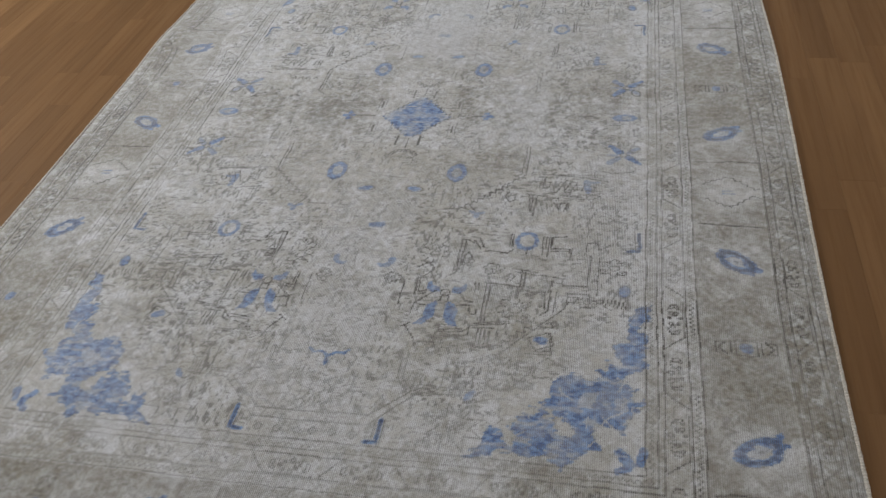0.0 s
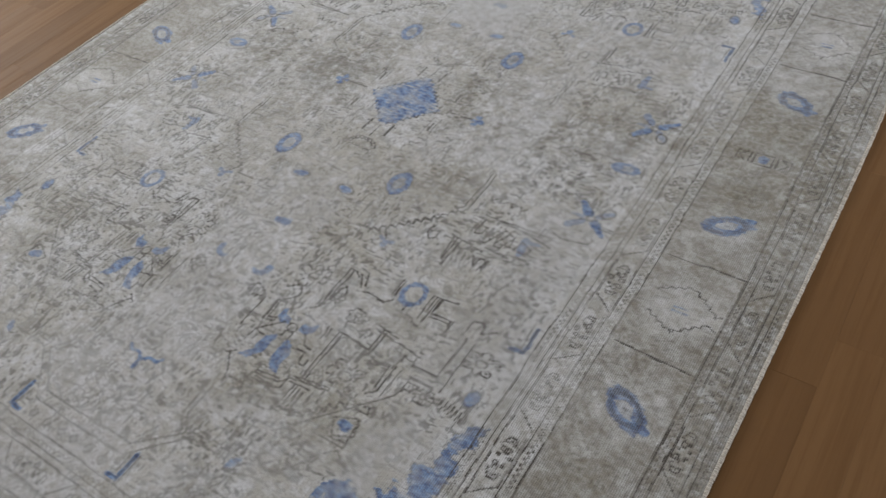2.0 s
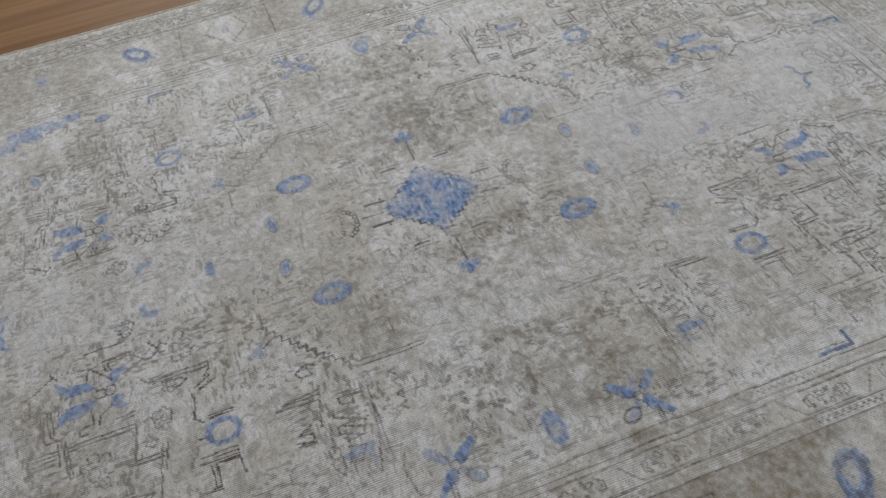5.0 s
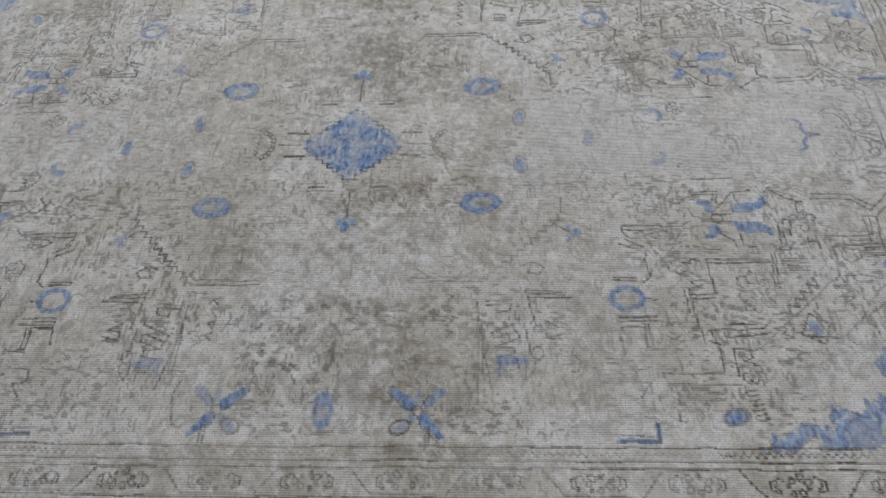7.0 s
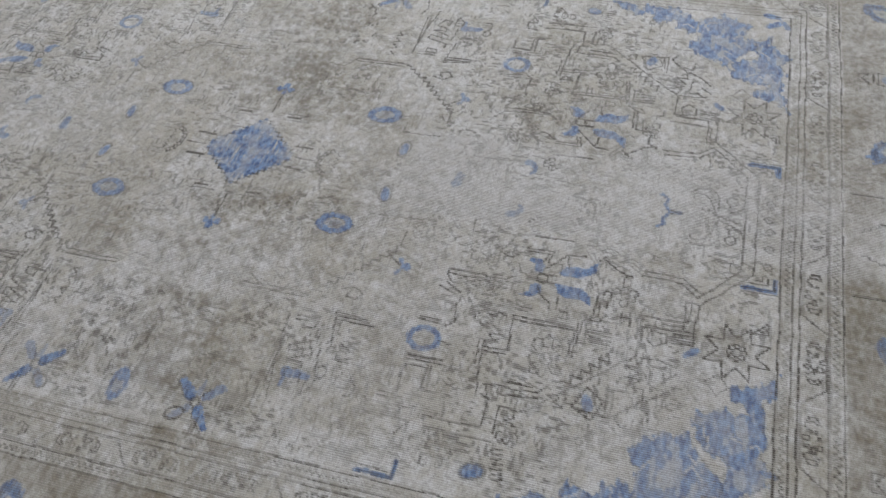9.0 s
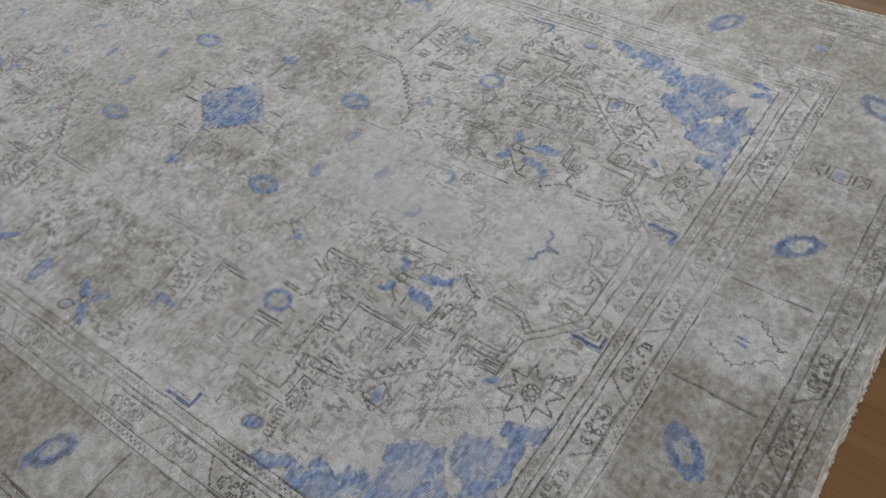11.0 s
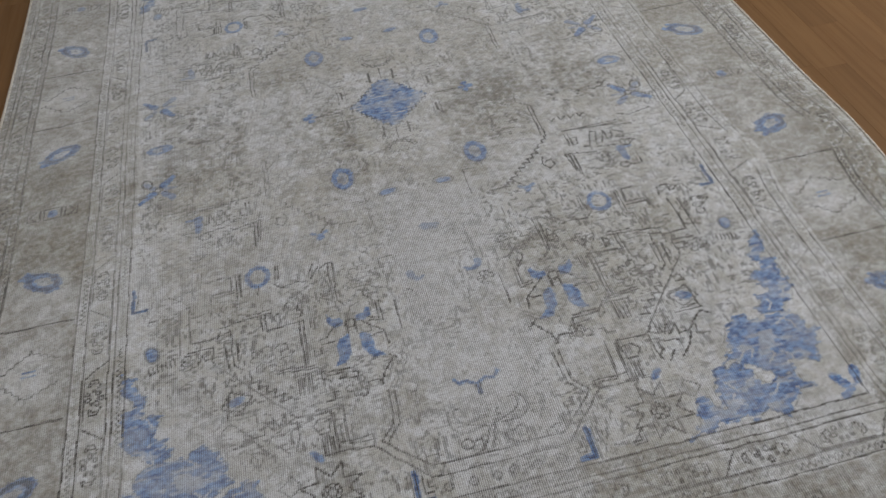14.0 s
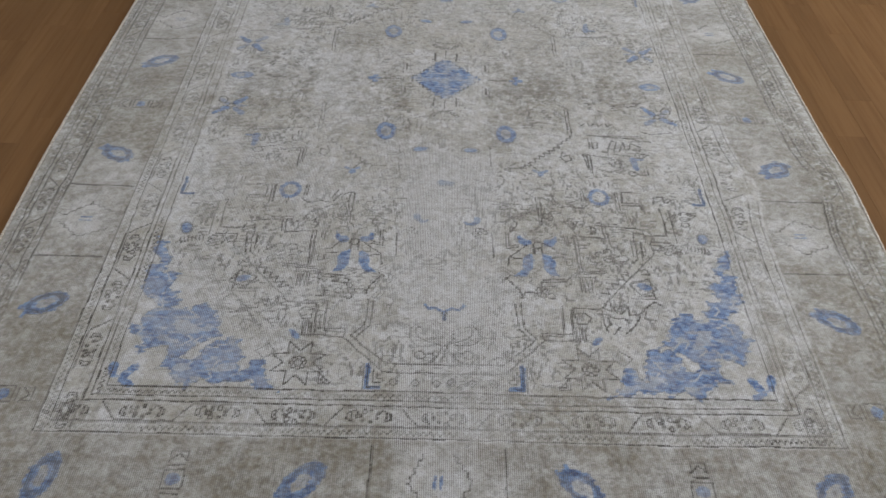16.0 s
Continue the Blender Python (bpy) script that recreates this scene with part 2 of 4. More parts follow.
class Spot:
    """Draws knots round a place of the pattern, mirrored by sx and sy, as motif number own."""

    def __init__(self, x=0.0, y=0.0, turn=0.0, sx=1, sy=1, name="", label="", force=1.0, rag=0.0045):
        self.rag = rag
        self.x, self.y, self.sx, self.sy, self.force = x * sx, y * sy, sx, sy, force
        self.c, self.s = math.cos(turn), math.sin(turn)
        self.own = 0
        if name:
            OWNERS.append((name, label))
            self.own = len(OWNERS) - 1

    def window(self, pts, pad):
        w = [(self.x + self.sx * (self.c * a - self.s * b), self.y + self.sy * (self.s * a + self.c * b)) for a, b in pts]
        pad += 0.012
        i0 = max(0, int((min(p[0] for p in w) - pad - RX0) / STEP))
        i1 = min(NX, int((max(p[0] for p in w) + pad - RX0) / STEP) + 2)
        j0 = max(0, int((min(p[1] for p in w) - pad + RY) / STEP))
        j1 = min(NY, int((max(p[1] for p in w) + pad + RY) / STEP) + 2)
        cut = (slice(i0, max(i0, i1)), slice(j0, max(j0, j1)))
        return cut, QX[cut], QY[cut], w

    def put(self, ch, cut, d, v):
        """Lays dye where the distance d is below 0, with an edge about a knot wide."""
        if ch is blue:
            d = d + self.rag * RAGGED[cut]
        m = np.clip(0.5 - d / (0.0025 if ch is blue else 0.0017), 0, 1) * v * self.force
        if ch is brown:
            ch[cut] = np.maximum(ch[cut], m)
            return
        ch[cut] = np.maximum(ch[cut], m)
        if ch is blue and self.own:
            o = owner[cut]
            o[m > 0.3] = self.own

    def line(self, pts, w=0.0042, v=0.8, ch=None, closed=False):
        ch = dark if ch is None else ch
        pts = list(pts) + ([pts[0]] if closed else [])
        cut, X, Y, q = self.window(pts, w)
        if X.size == 0:
            return self
        d = np.full(X.shape, 9.0)
        for (ax, ay), (bx, by) in zip(q, q[1:]):
            ux, uy = bx - ax, by - ay
            t = np.clip(((X - ax) * ux + (Y - ay) * uy) / (ux * ux + uy * uy + 1e-12), 0, 1)
            d = np.minimum(d, np.hypot(X - ax - t * ux, Y - ay - t * uy))
        self.put(ch, cut, d - w * 0.37, v * 1.35)
        return self

    def taper(self, a, b, ra, rb, ch=None, v=1.0):
        ch = blue if ch is None else ch
        cut, X, Y, ((ax, ay), (bx, by)) = self.window([a, b], max(ra, rb))
        if X.size == 0:
            return self
        ux, uy = bx - ax, by - ay
        t = np.clip(((X - ax) * ux + (Y - ay) * uy) / (ux * ux + uy * uy + 1e-12), 0, 1)
        self.put(ch, cut, np.hypot(X - ax - t * ux, Y - ay - t * uy) - (ra + (rb - ra) * t), v)
        return self

    def fill(self, pts, ch=None, v=1.0):
        """Fills a closed outline."""
        ch = blue if ch is None else ch
        cut, X, Y, q = self.window(pts, 0.0)
        if X.size == 0:
            return self
        d, within = np.full(X.shape, 9.0), np.zeros(X.shape, bool)
        for (ax, ay), (bx, by) in zip(q, q[1:] + q[:1]):
            ux, uy = bx - ax, by - ay
            t = np.clip(((X - ax) * ux + (Y - ay) * uy) / (ux * ux + uy * uy + 1e-12), 0, 1)
            d = np.minimum(d, np.hypot(X - ax - t * ux, Y - ay - t * uy))
            if abs(uy) > 1e-9:
                within ^= ((ay > Y) != (by > Y)) & (X < ax + (Y - ay) * ux / uy)
        self.put(ch, cut, np.where(within, -d, d), v)
        return self

    def disc(self, at, rx, ry, turn=0.0, ch=None, v=1.0, ring=0.0):
        ch = blue if ch is None else ch
        cut, X, Y, q = self.window([at], max(rx, ry))
        if X.size == 0:
            return self
        # back into the motif's own axes
        u, w = (X - self.x) * self.sx, (Y - self.y) * self.sy
        u, w = self.c * u + self.s * w - at[0], -self.s * u + self.c * w - at[1]
        c, s = math.cos(turn), math.sin(turn)
        u, w = c * u + s * w, -s * u + c * w
        d = (np.hypot(u / rx, w / ry) - 1) * min(rx, ry)
        self.put(ch, cut, np.abs(d) - ring / 2 if ring else d, v)
        return self


MIRROR = ((1, 1), (-1, 1), (1, -1), (-1, -1))


def four(x, y, turn=0.0, name="", label="", both_x=True, both_y=True, force=1.0, shift=0.004, rag=0.0045):
    """The same place in the four quarters of the rug (two, or one, for a place on an axis)."""
    for sx, sy in MIRROR:
        if (sx < 0 and not both_x) or (sy < 0 and not both_y):
            continue
        j = rng.uniform(-shift, shift, 2)
        yield Spot(x + j[0], y + j[1], turn, sx, sy, name, label, force * rng.uniform(0.85, 1.0), rag)


def saw(a, b, teeth, depth):
    """A stepped line from a to b."""
    out = []
    dx, dy = (b[0] - a[0]) / teeth, (b[1] - a[1]) / teeth
    ln = math.hypot(dx, dy)
    nx, ny = -dy / ln * depth, dx / ln * depth
    for k in range(teeth):
        p = (a[0] + dx * k, a[1] + dy * k)
        out += [p, (p[0] + dx * 0.5 + nx, p[1] + dy * 0.5 + ny)]
    return out + [b]


# --- medallion in the middle of the field
mid = Spot(0, 0, 0, 1, 1, "medallion", "mottled blue stepped diamond medallion", rag=0.009)
for k in range(9):
    for s in (1, -1):
        wide = 0.100 - 0.0105 * k if k < 8 else 0.010
        mid.line([(-wide, s * 0.0125 * k), (wide, s * 0.0125 * k)], 0.0185, 0.95 - 0.04 * max(0, k - 4), blue)
rim = Spot()
for sx in (1, -1):
    for sy in (1, -1):
        steps = []
        for k in range(9):
            steps += [(sx * (0.103 - 0.0115 * k), sy * 0.0125 * k), (sx * (0.103 - 0.0115 * k), sy * 0.0125 * (k + 1))]
        rim.line(steps, 0.0032, 0.45)
        rim.line([(sx * 0.034, sy * 0.104), (sx * 0.034, sy * 0.148)], 0.006, 0.75)
        rim.line([(sx * 0.036, sy * 0.112), (sx * 0.044, sy * 0.112)], 0.005, 0.6)
        rim.line([(sx * 0.125, sy * 0.050), (sx * 0.125, sy * 0.082)], 0.007, 0.6)
        rim.line([(sx * 0.115, sy * 0.03), (sx * 0.115, sy * 0.11)], 0.003, 0.35)
        rim.line([(sx * 0.135, sy * 0.03), (sx * 0.135, sy * 0.10)], 0.003, 0.3)
for sy in (1, -1):
    rim.line([(0, sy * 0.115), (0, sy * 0.165)], 0.0035, 0.6)
    for k in range(9):
        a = math.pi * (k + 0.5) / 9
        rim.disc((0.036 * math.cos(a), sy * (0.19 - 0.026 * math.sin(a) + 0.014)), 0.006, 0.0045, 0, dark, 0.55, 0.003)
    rim.line(saw((-0.03, sy * 0.215), (0.03, sy * 0.215), 5, 0.006), 0.003, 0.5)

# --- trefoils beside the medallion
for p in four(0.222, 0.006, 0, "trefoil", "small dark blue trefoil", both_y=False):
    p.disc((0.008, 0), 0.014, 0.009).disc((-0.001, 0.015), 0.009, 0.008).disc((-0.001, -0.015), 0.009, 0.008).disc((-0.012, 0), 0.008, 0.006)
    p.line([(-0.014, 0), (-0.085, 0)], 0.0034, 0.65).disc((0, 0), 0.021, 0.024, 0, dark, 0.22, 0.003)

# --- rings round the medallion and further out
for p in four(0.174, 0.281, 0, "rosette", "blue ring rosette with a pale heart"):
    p.disc((0, 0), 0.021, 0.031, 0, blue, 0.95, 0.0135).disc((0, 0.036), 0.009, 0.006).disc((0, -0.035), 0.006, 0.005)
    p.disc((0, 0), 0.012, 0.020, 0, blue, 0.28).line([(0, 0.04), (0.004, 0.06)], 0.003, 0.4)
    p.disc((0, 0), 0.030, 0.041, 0, dark, 0.33, 0.003)
for p in four(0.405, 0.548, 0, "rosette", "faded blue ring rosette"):
    p.disc((0, 0), 0.024, 0.028, 0, blue, 0.97, 0.011).line([(0, 0.03), (0.003, 0.055)], 0.003, 0.5)
    for k in range(6):
        p.disc((0.025 * math.cos(k * 1.047), 0.029 * math.sin(k * 1.047)), 0.006, 0.006, 0, blue, 0.8)
    p.line([(0.04, -0.022), (0.040, 0.05)], 0.0035, 0.6).line([(0.085, -0.022), (0.062, -0.022), (0.060, 0.024), (0.088, 0.024)], 0.0035, 0.6)

# --- drops and cross flowers along the sides of the field
for p in four(0.632, 0.012, 0, "drop", "blue teardrop with a pale heart", both_y=False):
    p.disc((0, 0), 0.026, 0.015, 0, blue, 0.95, 0.010).disc((-0.018, 0), 0.012, 0.008).disc((0, 0), 0.018, 0.009, 0, blue, 0.4)
    p.disc((0, 0), 0.042, 0.034, 0, dark, 0.32, 0.0035)
for p in four(0.632, 0.178, 0, "petal", "blue petal of a cross flower"):
    p.taper((0.014, 0.010), (0.046, 0.038), 0.011, 0.006)
    others = (((-0.036, -0.042), (-0.012, -0.016), 0.007, 0.012, 0.97), ((-0.014, 0.014), (-0.038, 0.036), 0.008, 0.010, 0.72),
              ((0.014, -0.012), (0.036, -0.034), 0.008, 0.007, 0.55), ((-0.018, 0.0), (-0.046, 0.0), 0.005, 0.003, 0.50))
    for tip, root, r0, r1, v in others:
        petal = Spot(0, 0, 0, p.sx, p.sy, "petal", "blue petal of a cross flower", 0.95)
        petal.x, petal.y = p.x, p.y
        petal.taper(tip, root, r0, r1, blue, v)
    p.disc((0, -0.002), 0.009, 0.009, 0, dark, 0.5, 0.004)
    p.disc((0.030, -0.030), 0.013, 0.017, 0.4, dark, 0.55, 0.0038).line([(-0.006, 0.004), (-0.03, 0.016)], 0.004, 0.5)
    p.line([(-0.048, -0.046), (-0.036, -0.054), (-0.006, -0.026), (0.0, -0.008)], 0.0036, 0.55).line([(0.008, -0.002), (0.030, 0.006), (0.058, 0.036)], 0.0036, 0.5)
    p.line([(0.030, 0.014), (0.068, 0.014)], 0.0035, 0.6).line([(0.030, 0.02), (0.062, 0.02)], 0.003, 0.5)
for x, y, sx, sy in ((0.534, 0.335, 1, 1), (0.536, 0.322, 1, -1), (0.523, 0.400, -1, 1), (0.478, 0.343, -1, -1)):
    p = Spot(x, y, 0, sx, sy, "leaf_hook", "small blue hooked leaf")
    p.taper((0.0, -0.018), (0.004, 0.024), 0.010, 0.007, blue, 0.8).taper((0, -0.016), (0.030, -0.020), 0.006, 0.004, blue, 0.7)
    p.disc((-0.010, 0.045), 0.013, 0.010, 0, dark, 0.5, 0.0035)
for p in four(0.256, 0.455, 0, "trefoil", "small violet blue trefoil"):
    p.disc((0, 0.004), 0.009, 0.012, 0, blue, 0.95).disc((-0.013, -0.008), 0.010, 0.006, 0.5, blue, 0.85).disc((0.013, -0.008), 0.010, 0.006, -0.5, blue, 0.85)
    p.line([(-0.05, -0.02), (-0.09, -0.02)], 0.004, 0.5)
    p.line([(-0.004, -0.01), (-0.03, -0.045)], 0.0045, 0.65)
for p in four(0.074, 0.357, 0, "seed", "small dark blue seed"):
    p.disc((0, 0), 0.021, 0.0095, 0.15, blue, 0.97).disc((0, 0), 0.025, 0.013, 0.15, dark, 0.42, 0.0035)
for p in four(0.0, 0.508, 0, "seed", "pale blue pointed bud", both_x=False):
    p.taper((-0.016, 0.002), (0.014, 0.0), 0.006, 0.010, blue, 0.85).taper((-0.014, 0.010), (0.014, 0.010), 0.004, 0.004, blue, 0.6)
for p in four(0.058, 0.645, 0, "leaf_hook", "small blue crescent"):
    for k in range(5):
        a0, a1 = -2.4 + 0.5 * k, -1.9 + 0.5 * k
        p.taper((0.017 * math.cos(a0), 0.019 * -math.sin(a0)), (0.017 * math.cos(a1), 0.019 * -math.sin(a1)), 0.0035 + 0.0012 * k, 0.0045 + 0.0012 * k, blue, 0.92)

# --- four bow flowers
PETALS = (
    ((-0.048, -0.040), (-0.048, -0.017), (-0.032, -0.006), (-0.012, -0.012), (-0.014, -0.026), (-0.032, -0.029), (-0.039, -0.044)),
    ((0.014, -0.020), (0.017, -0.007), (0.034, -0.004), (0.048, -0.022), (0.047, -0.044), (0.036, -0.029), (0.019, -0.029)),
    ((-0.018, 0.020), (-0.036, 0.034), (-0.041, 0.057), (-0.040, 0.075), (-0.061, 0.097), (-0.035, 0.097), (-0.016, 0.069), (-0.013, 0.031)),
    ((0.008, 0.019), (0.008, 0.043), (0.010, 0.074), (0.024, 0.093), (0.047, 0.097), (0.036, 0.074), (0.039, 0.048), (0.028, 0.029)),
)
for p in four(0.226, 0.746, 0, "bow_flower", "bright blue four-petalled bow flower", rag=0.002, shift=0.006):
    for petal in PETALS:
        p.fill(petal, blue, 0.97)
    p.disc((0, -0.008), 0.011, 0.011, 0, dark, 0.6, 0.0042)
    for side in (1, -1):
        p.line([(side * 0.009, 0.004), (side * 0.009, 0.020)], 0.005, 0.6)

# --- antler mark on the long axis
for p in four(0.0, 0.955, 0, "antler_mark", "faded slate blue antler mark", both_x=False):
    p.line([(0, 0.028), (0, 0.006), (-0.018, -0.006), (-0.036, -0.002), (-0.046, -0.014)], 0.011, 0.85, blue)
    p.line([(0, 0.006), (0.018, -0.006), (0.036, -0.004), (0.044, -0.016)], 0.011, 0.85, blue)
    for s in (1, -1):
        p.disc((s * 0.052, 0.128), 0.011, 0.010, 0, dark, 0.5, 0.0036)

# --- ovals near the corners of the field
for p in four(0.468, 0.875, 0.3, "oval", "small dark blue oval"):
    p.disc((0, 0), 0.018, 0.011, 0, blue, 0.95)
    p.line([(-0.032, 0.004), (-0.002, 0.030), (0.032, 0.0), (0.004, -0.028)], 0.0042, 0.5, closed=True)
for p in four(0.335, 1.040, -0.9, "oval", "small violet blue oval"):
    p.disc((0, 0), 0.016, 0.008, 0, blue, 0.95)
for p in four(0.645, 0.703, 0.2, "oval", "small blue oval"):
    p.disc((0, 0), 0.013, 0.019, 0, blue, 0.97).disc((0, 0), 0.014, 0.020, 0, dark, 0.30, 0.006)
    for k in range(7):
        p.line([(-0.040 + 0.009 * k, 0.034), (-0.040 + 0.009 * k, 0.052)], 0.0036, 0.6)
for p in four(0.683, 0.540, 0, "corner_bar", "slate violet angled bar"):
    p.line([(0, -0.034), (0, 0.032), (-0.030, 0.032)], 0.012, 0.85, blue).line([(0, -0.034), (0, 0.032), (-0.030, 0.032)], 0.009, 0.24).line([(-0.010, -0.03), (-0.010, 0.022)], 0.003, 0.5)
for p in four(0.160, 1.146, 0, "corner_bar", "navy chevron of nested bars"):
    p.line([(0.004, -0.030), (0.004, 0.027), (-0.022, 0.027)], 0.014, 0.9, blue).line([(0.004, -0.030), (0.004, 0.027), (-0.022, 0.027)], 0.007, 0.6)
    p.line([(-0.008, -0.020), (-0.008, 0.014), (-0.024, 0.014)], 0.0042, 0.8).line([(-0.016, -0.010), (-0.016, 0.004), (-0.026, 0.004)], 0.0042, 0.8)
    p.line([(0.012, -0.032), (0.012, 0.034)], 0.0032, 0.6)

# --- eight-pointed stars
for p in four(0.315, 1.117, 0):
    star = []
    for k in range(16):
        r = 0.062 if k % 2 else 0.032
        a = math.pi * k / 8
        star.append((r * math.cos(a), r * math.sin(a)))
    p.line(star, 0.0038, 0.58, closed=True)
    for k in range(8):
        p.disc((0.013 * math.cos(k * 0.785), 0.013 * math.sin(k * 0.785)), 0.005, 0.005, 0, dark, 0.6, 0.003)
    p.disc((0, 0), 0.046, 0.046, 0, brown, 1.0)
    p.line([(-0.072, 0.054), (-0.048, 0.054), (-0.048, 0.026), (-0.072, 0.050)], 0.004, 0.75).line([(-0.064, 0.048), (-0.055, 0.048), (-0.055, 0.038)], 0.004, 0.7)
    p.line([(0.070, -0.050), (0.095, -0.030), (0.075, -0.010), (0.052, -0.03)], 0.003, 0.4, closed=True)

# --- corner spandrels: leafy blue corners
SPRAY = ((0.705, 0.743), (0.697, 0.790), (0.674, 0.823), (0.702, 0.828), (0.693, 0.874), (0.696, 0.913), (0.682, 0.940), (0.662, 0.945), (0.645, 0.970), (0.604, 0.959), (0.597, 0.943), (0.612, 0.940), (0.613, 0.915), (0.645, 0.918), (0.641, 0.900), (0.621, 0.870), (0.646, 0.854), (0.661, 0.859), (0.659, 0.831), (0.653, 0.809), (0.669, 0.783), (0.677, 0.760))
FLAME = ((0.604, 0.959), (0.649, 0.966), (0.673, 0.986), (0.671, 1.019), (0.690, 1.010), (0.697, 1.022), (0.674, 1.042), (0.660, 1.072), (0.651, 1.096), (0.628, 1.081), (0.595, 1.077), (0.593, 1.105), (0.560, 1.110), (0.550, 1.091), (0.528, 1.070), (0.497, 1.047), (0.482, 1.036), (0.503, 1.023), (0.497, 1.004), (0.512, 0.975), (0.541, 0.953), (0.565, 0.956), (0.571, 0.971), (0.592, 0.968))
FAN = ((0.566, 1.103), (0.594, 1.104), (0.598, 1.125), (0.612, 1.140), (0.584, 1.140), (0.554, 1.171), (0.536, 1.191), (0.518, 1.175), (0.506, 1.160), (0.470, 1.183), (0.461, 1.167), (0.429, 1.166), (0.407, 1.163), (0.387, 1.182), (0.344, 1.185), (0.374, 1.158), (0.381, 1.125), (0.387, 1.107), (0.412, 1.110), (0.414, 1.133), (0.433, 1.144), (0.435, 1.121), (0.426, 1.102), (0.441, 1.080), (0.445, 1.058), (0.471, 1.052), (0.470, 1.064), (0.493, 1.052), (0.502, 1.063), (0.489, 1.074), (0.513, 1.073), (0.517, 1.086), (0.521, 1.105), (0.534, 1.117))
GAPS = (((0.570, 1.000), (0.601, 0.999), (0.591, 1.031), (0.559, 1.043), (0.560, 1.023)),
        ((0.608, 1.022), (0.629, 1.025), (0.616, 1.033)),
        ((0.441, 1.125), (0.473, 1.131), (0.464, 1.143), (0.437, 1.139)),
        ((0.509, 1.153), (0.532, 1.156), (0.526, 1.170), (0.507, 1.169)))
VEIN = np.random.default_rng(8)
pale = np.zeros((NX, NY))
for p in four(0, 0, 0, "corner_spandrel", "leafy bright blue corner ornament", shift=0.003, rag=0.024):
    for lobe in (SPRAY, FLAME, FAN):
        p.fill(lobe, blue, 0.97)
        p.line(lobe, 0.004, 0.20, closed=True)
    for gap in GAPS:
        p.fill(gap, pale, 0.75)
    for k in range(22):
        a, b = VEIN.uniform(0.40, 0.68), VEIN.uniform(0.80, 1.15)
        p.line([(a, b), (a + VEIN.uniform(-0.02, 0.02), b + 0.012), (a + VEIN.uniform(-0.03, 0.03), b + 0.028)], 0.0050, 0.75, pale)
for p in four(0.672, 1.152, 0, "bird_mark", "small blue three-petalled mark"):
    p.taper((-0.022, -0.018), (-0.006, 0.004), 0.009, 0.010).taper((0.024, -0.020), (0.018, 0.004), 0.011, 0.008)
    p.taper((-0.022, 0.026), (-0.002, 0.016), 0.008, 0.007).taper((-0.004, 0.010), (0.014, 0.008), 0.004, 0.004, blue, 0.7)

# --- angular tracery of the field, one quarter, mirrored
def rounded(pts):
    """The line with its corners cut twice."""
    for _ in range(2):
        cut = [pts[0]]
        for (ax, ay), (bx, by) in zip(pts, pts[1:]):
            cut += [(0.75 * ax + 0.25 * bx, 0.75 * ay + 0.25 * by), (0.25 * ax + 0.75 * bx, 0.25 * ay + 0.75 * by)]
        pts = cut + [pts[-1]]
    return pts


def rosette(p, x, y, rx, ry, petals):
    """A worn flower: uneven scalloped petals, some of them lost, round a small eye."""
    p.disc((x, y), rx * 0.28, ry * 0.28, 0, dark, 0.5, 0.0032)
    for k in range(petals):
        if rng.random() < 0.22:
            continue
        a, da = math.tau * (k + rng.uniform(-0.15, 0.15)) / petals, math.pi / petals * 0.9
        r, q = rng.uniform(0.82, 1.12), rng.uniform(0.50, 0.62)
        petal = [(q, -da), (r * 0.86, -da * 0.8), (r, 0), (r * 0.86, da * 0.8), (q, da)]
        p.line([(x + rx * u * math.cos(a + w), y + ry * u * math.sin(a + w)) for u, w in petal], 0.0036, rng.uniform(0.40, 0.70))
        if k % 2:
            p.line([(x + rx * 0.45 * math.cos(a), y + ry * 0.45 * math.sin(a)), (x + rx * 0.75 * math.cos(a), y + ry * 0.75 * math.sin(a))], 0.0034, 0.45)


ARROWHEAD = (
    ((0.242, 0.552), (0.255, 0.553), (0.268, 0.565)), ((0.238, 0.553), (0.241, 0.670), (0.228, 0.683)), ((0.249, 0.552), (0.248, 0.663)),
    ((0.270, 0.556), (0.289, 0.587)), ((0.281, 0.543), (0.295, 0.579)), ((0.361, 0.524), (0.362, 0.568)), ((0.367, 0.524), (0.369, 0.568)),
    ((0.301, 0.593), (0.322, 0.588), (0.359, 0.595), (0.372, 0.580)), ((0.272, 0.615), (0.260, 0.598), (0.251, 0.637), (0.267, 0.635)),
)
MEANDER = (
    ((0.412, 0.287), (0.410, 0.334)), ((0.421, 0.287), (0.419, 0.334), (0.434, 0.330), (0.438, 0.306), (0.425, 0.306)),
    ((0.443, 0.347), (0.458, 0.348), (0.478, 0.297), (0.492, 0.300), (0.477, 0.344), (0.493, 0.347), (0.509, 0.303)),
    ((0.509, 0.303), (0.511, 0.335), (0.523, 0.338), (0.530, 0.308), (0.556, 0.322), (0.553, 0.344), (0.535, 0.340)),
    ((0.387, 0.360), (0.467, 0.377)), ((0.475, 0.359), (0.527, 0.365)), ((0.411, 0.271), (0.512, 0.281), (0.592, 0.298)),
    ((0.455, 0.393), (0.469, 0.418), (0.474, 0.391), (0.488, 0.394), (0.484, 0.425), (0.492, 0.388), (0.492, 0.422)),
    ((0.528, 0.354), (0.576, 0.358), (0.553, 0.375), (0.528, 0.372)), ((0.520, 0.436), (0.537, 0.452), (0.557, 0.450), (0.559, 0.436)),
)
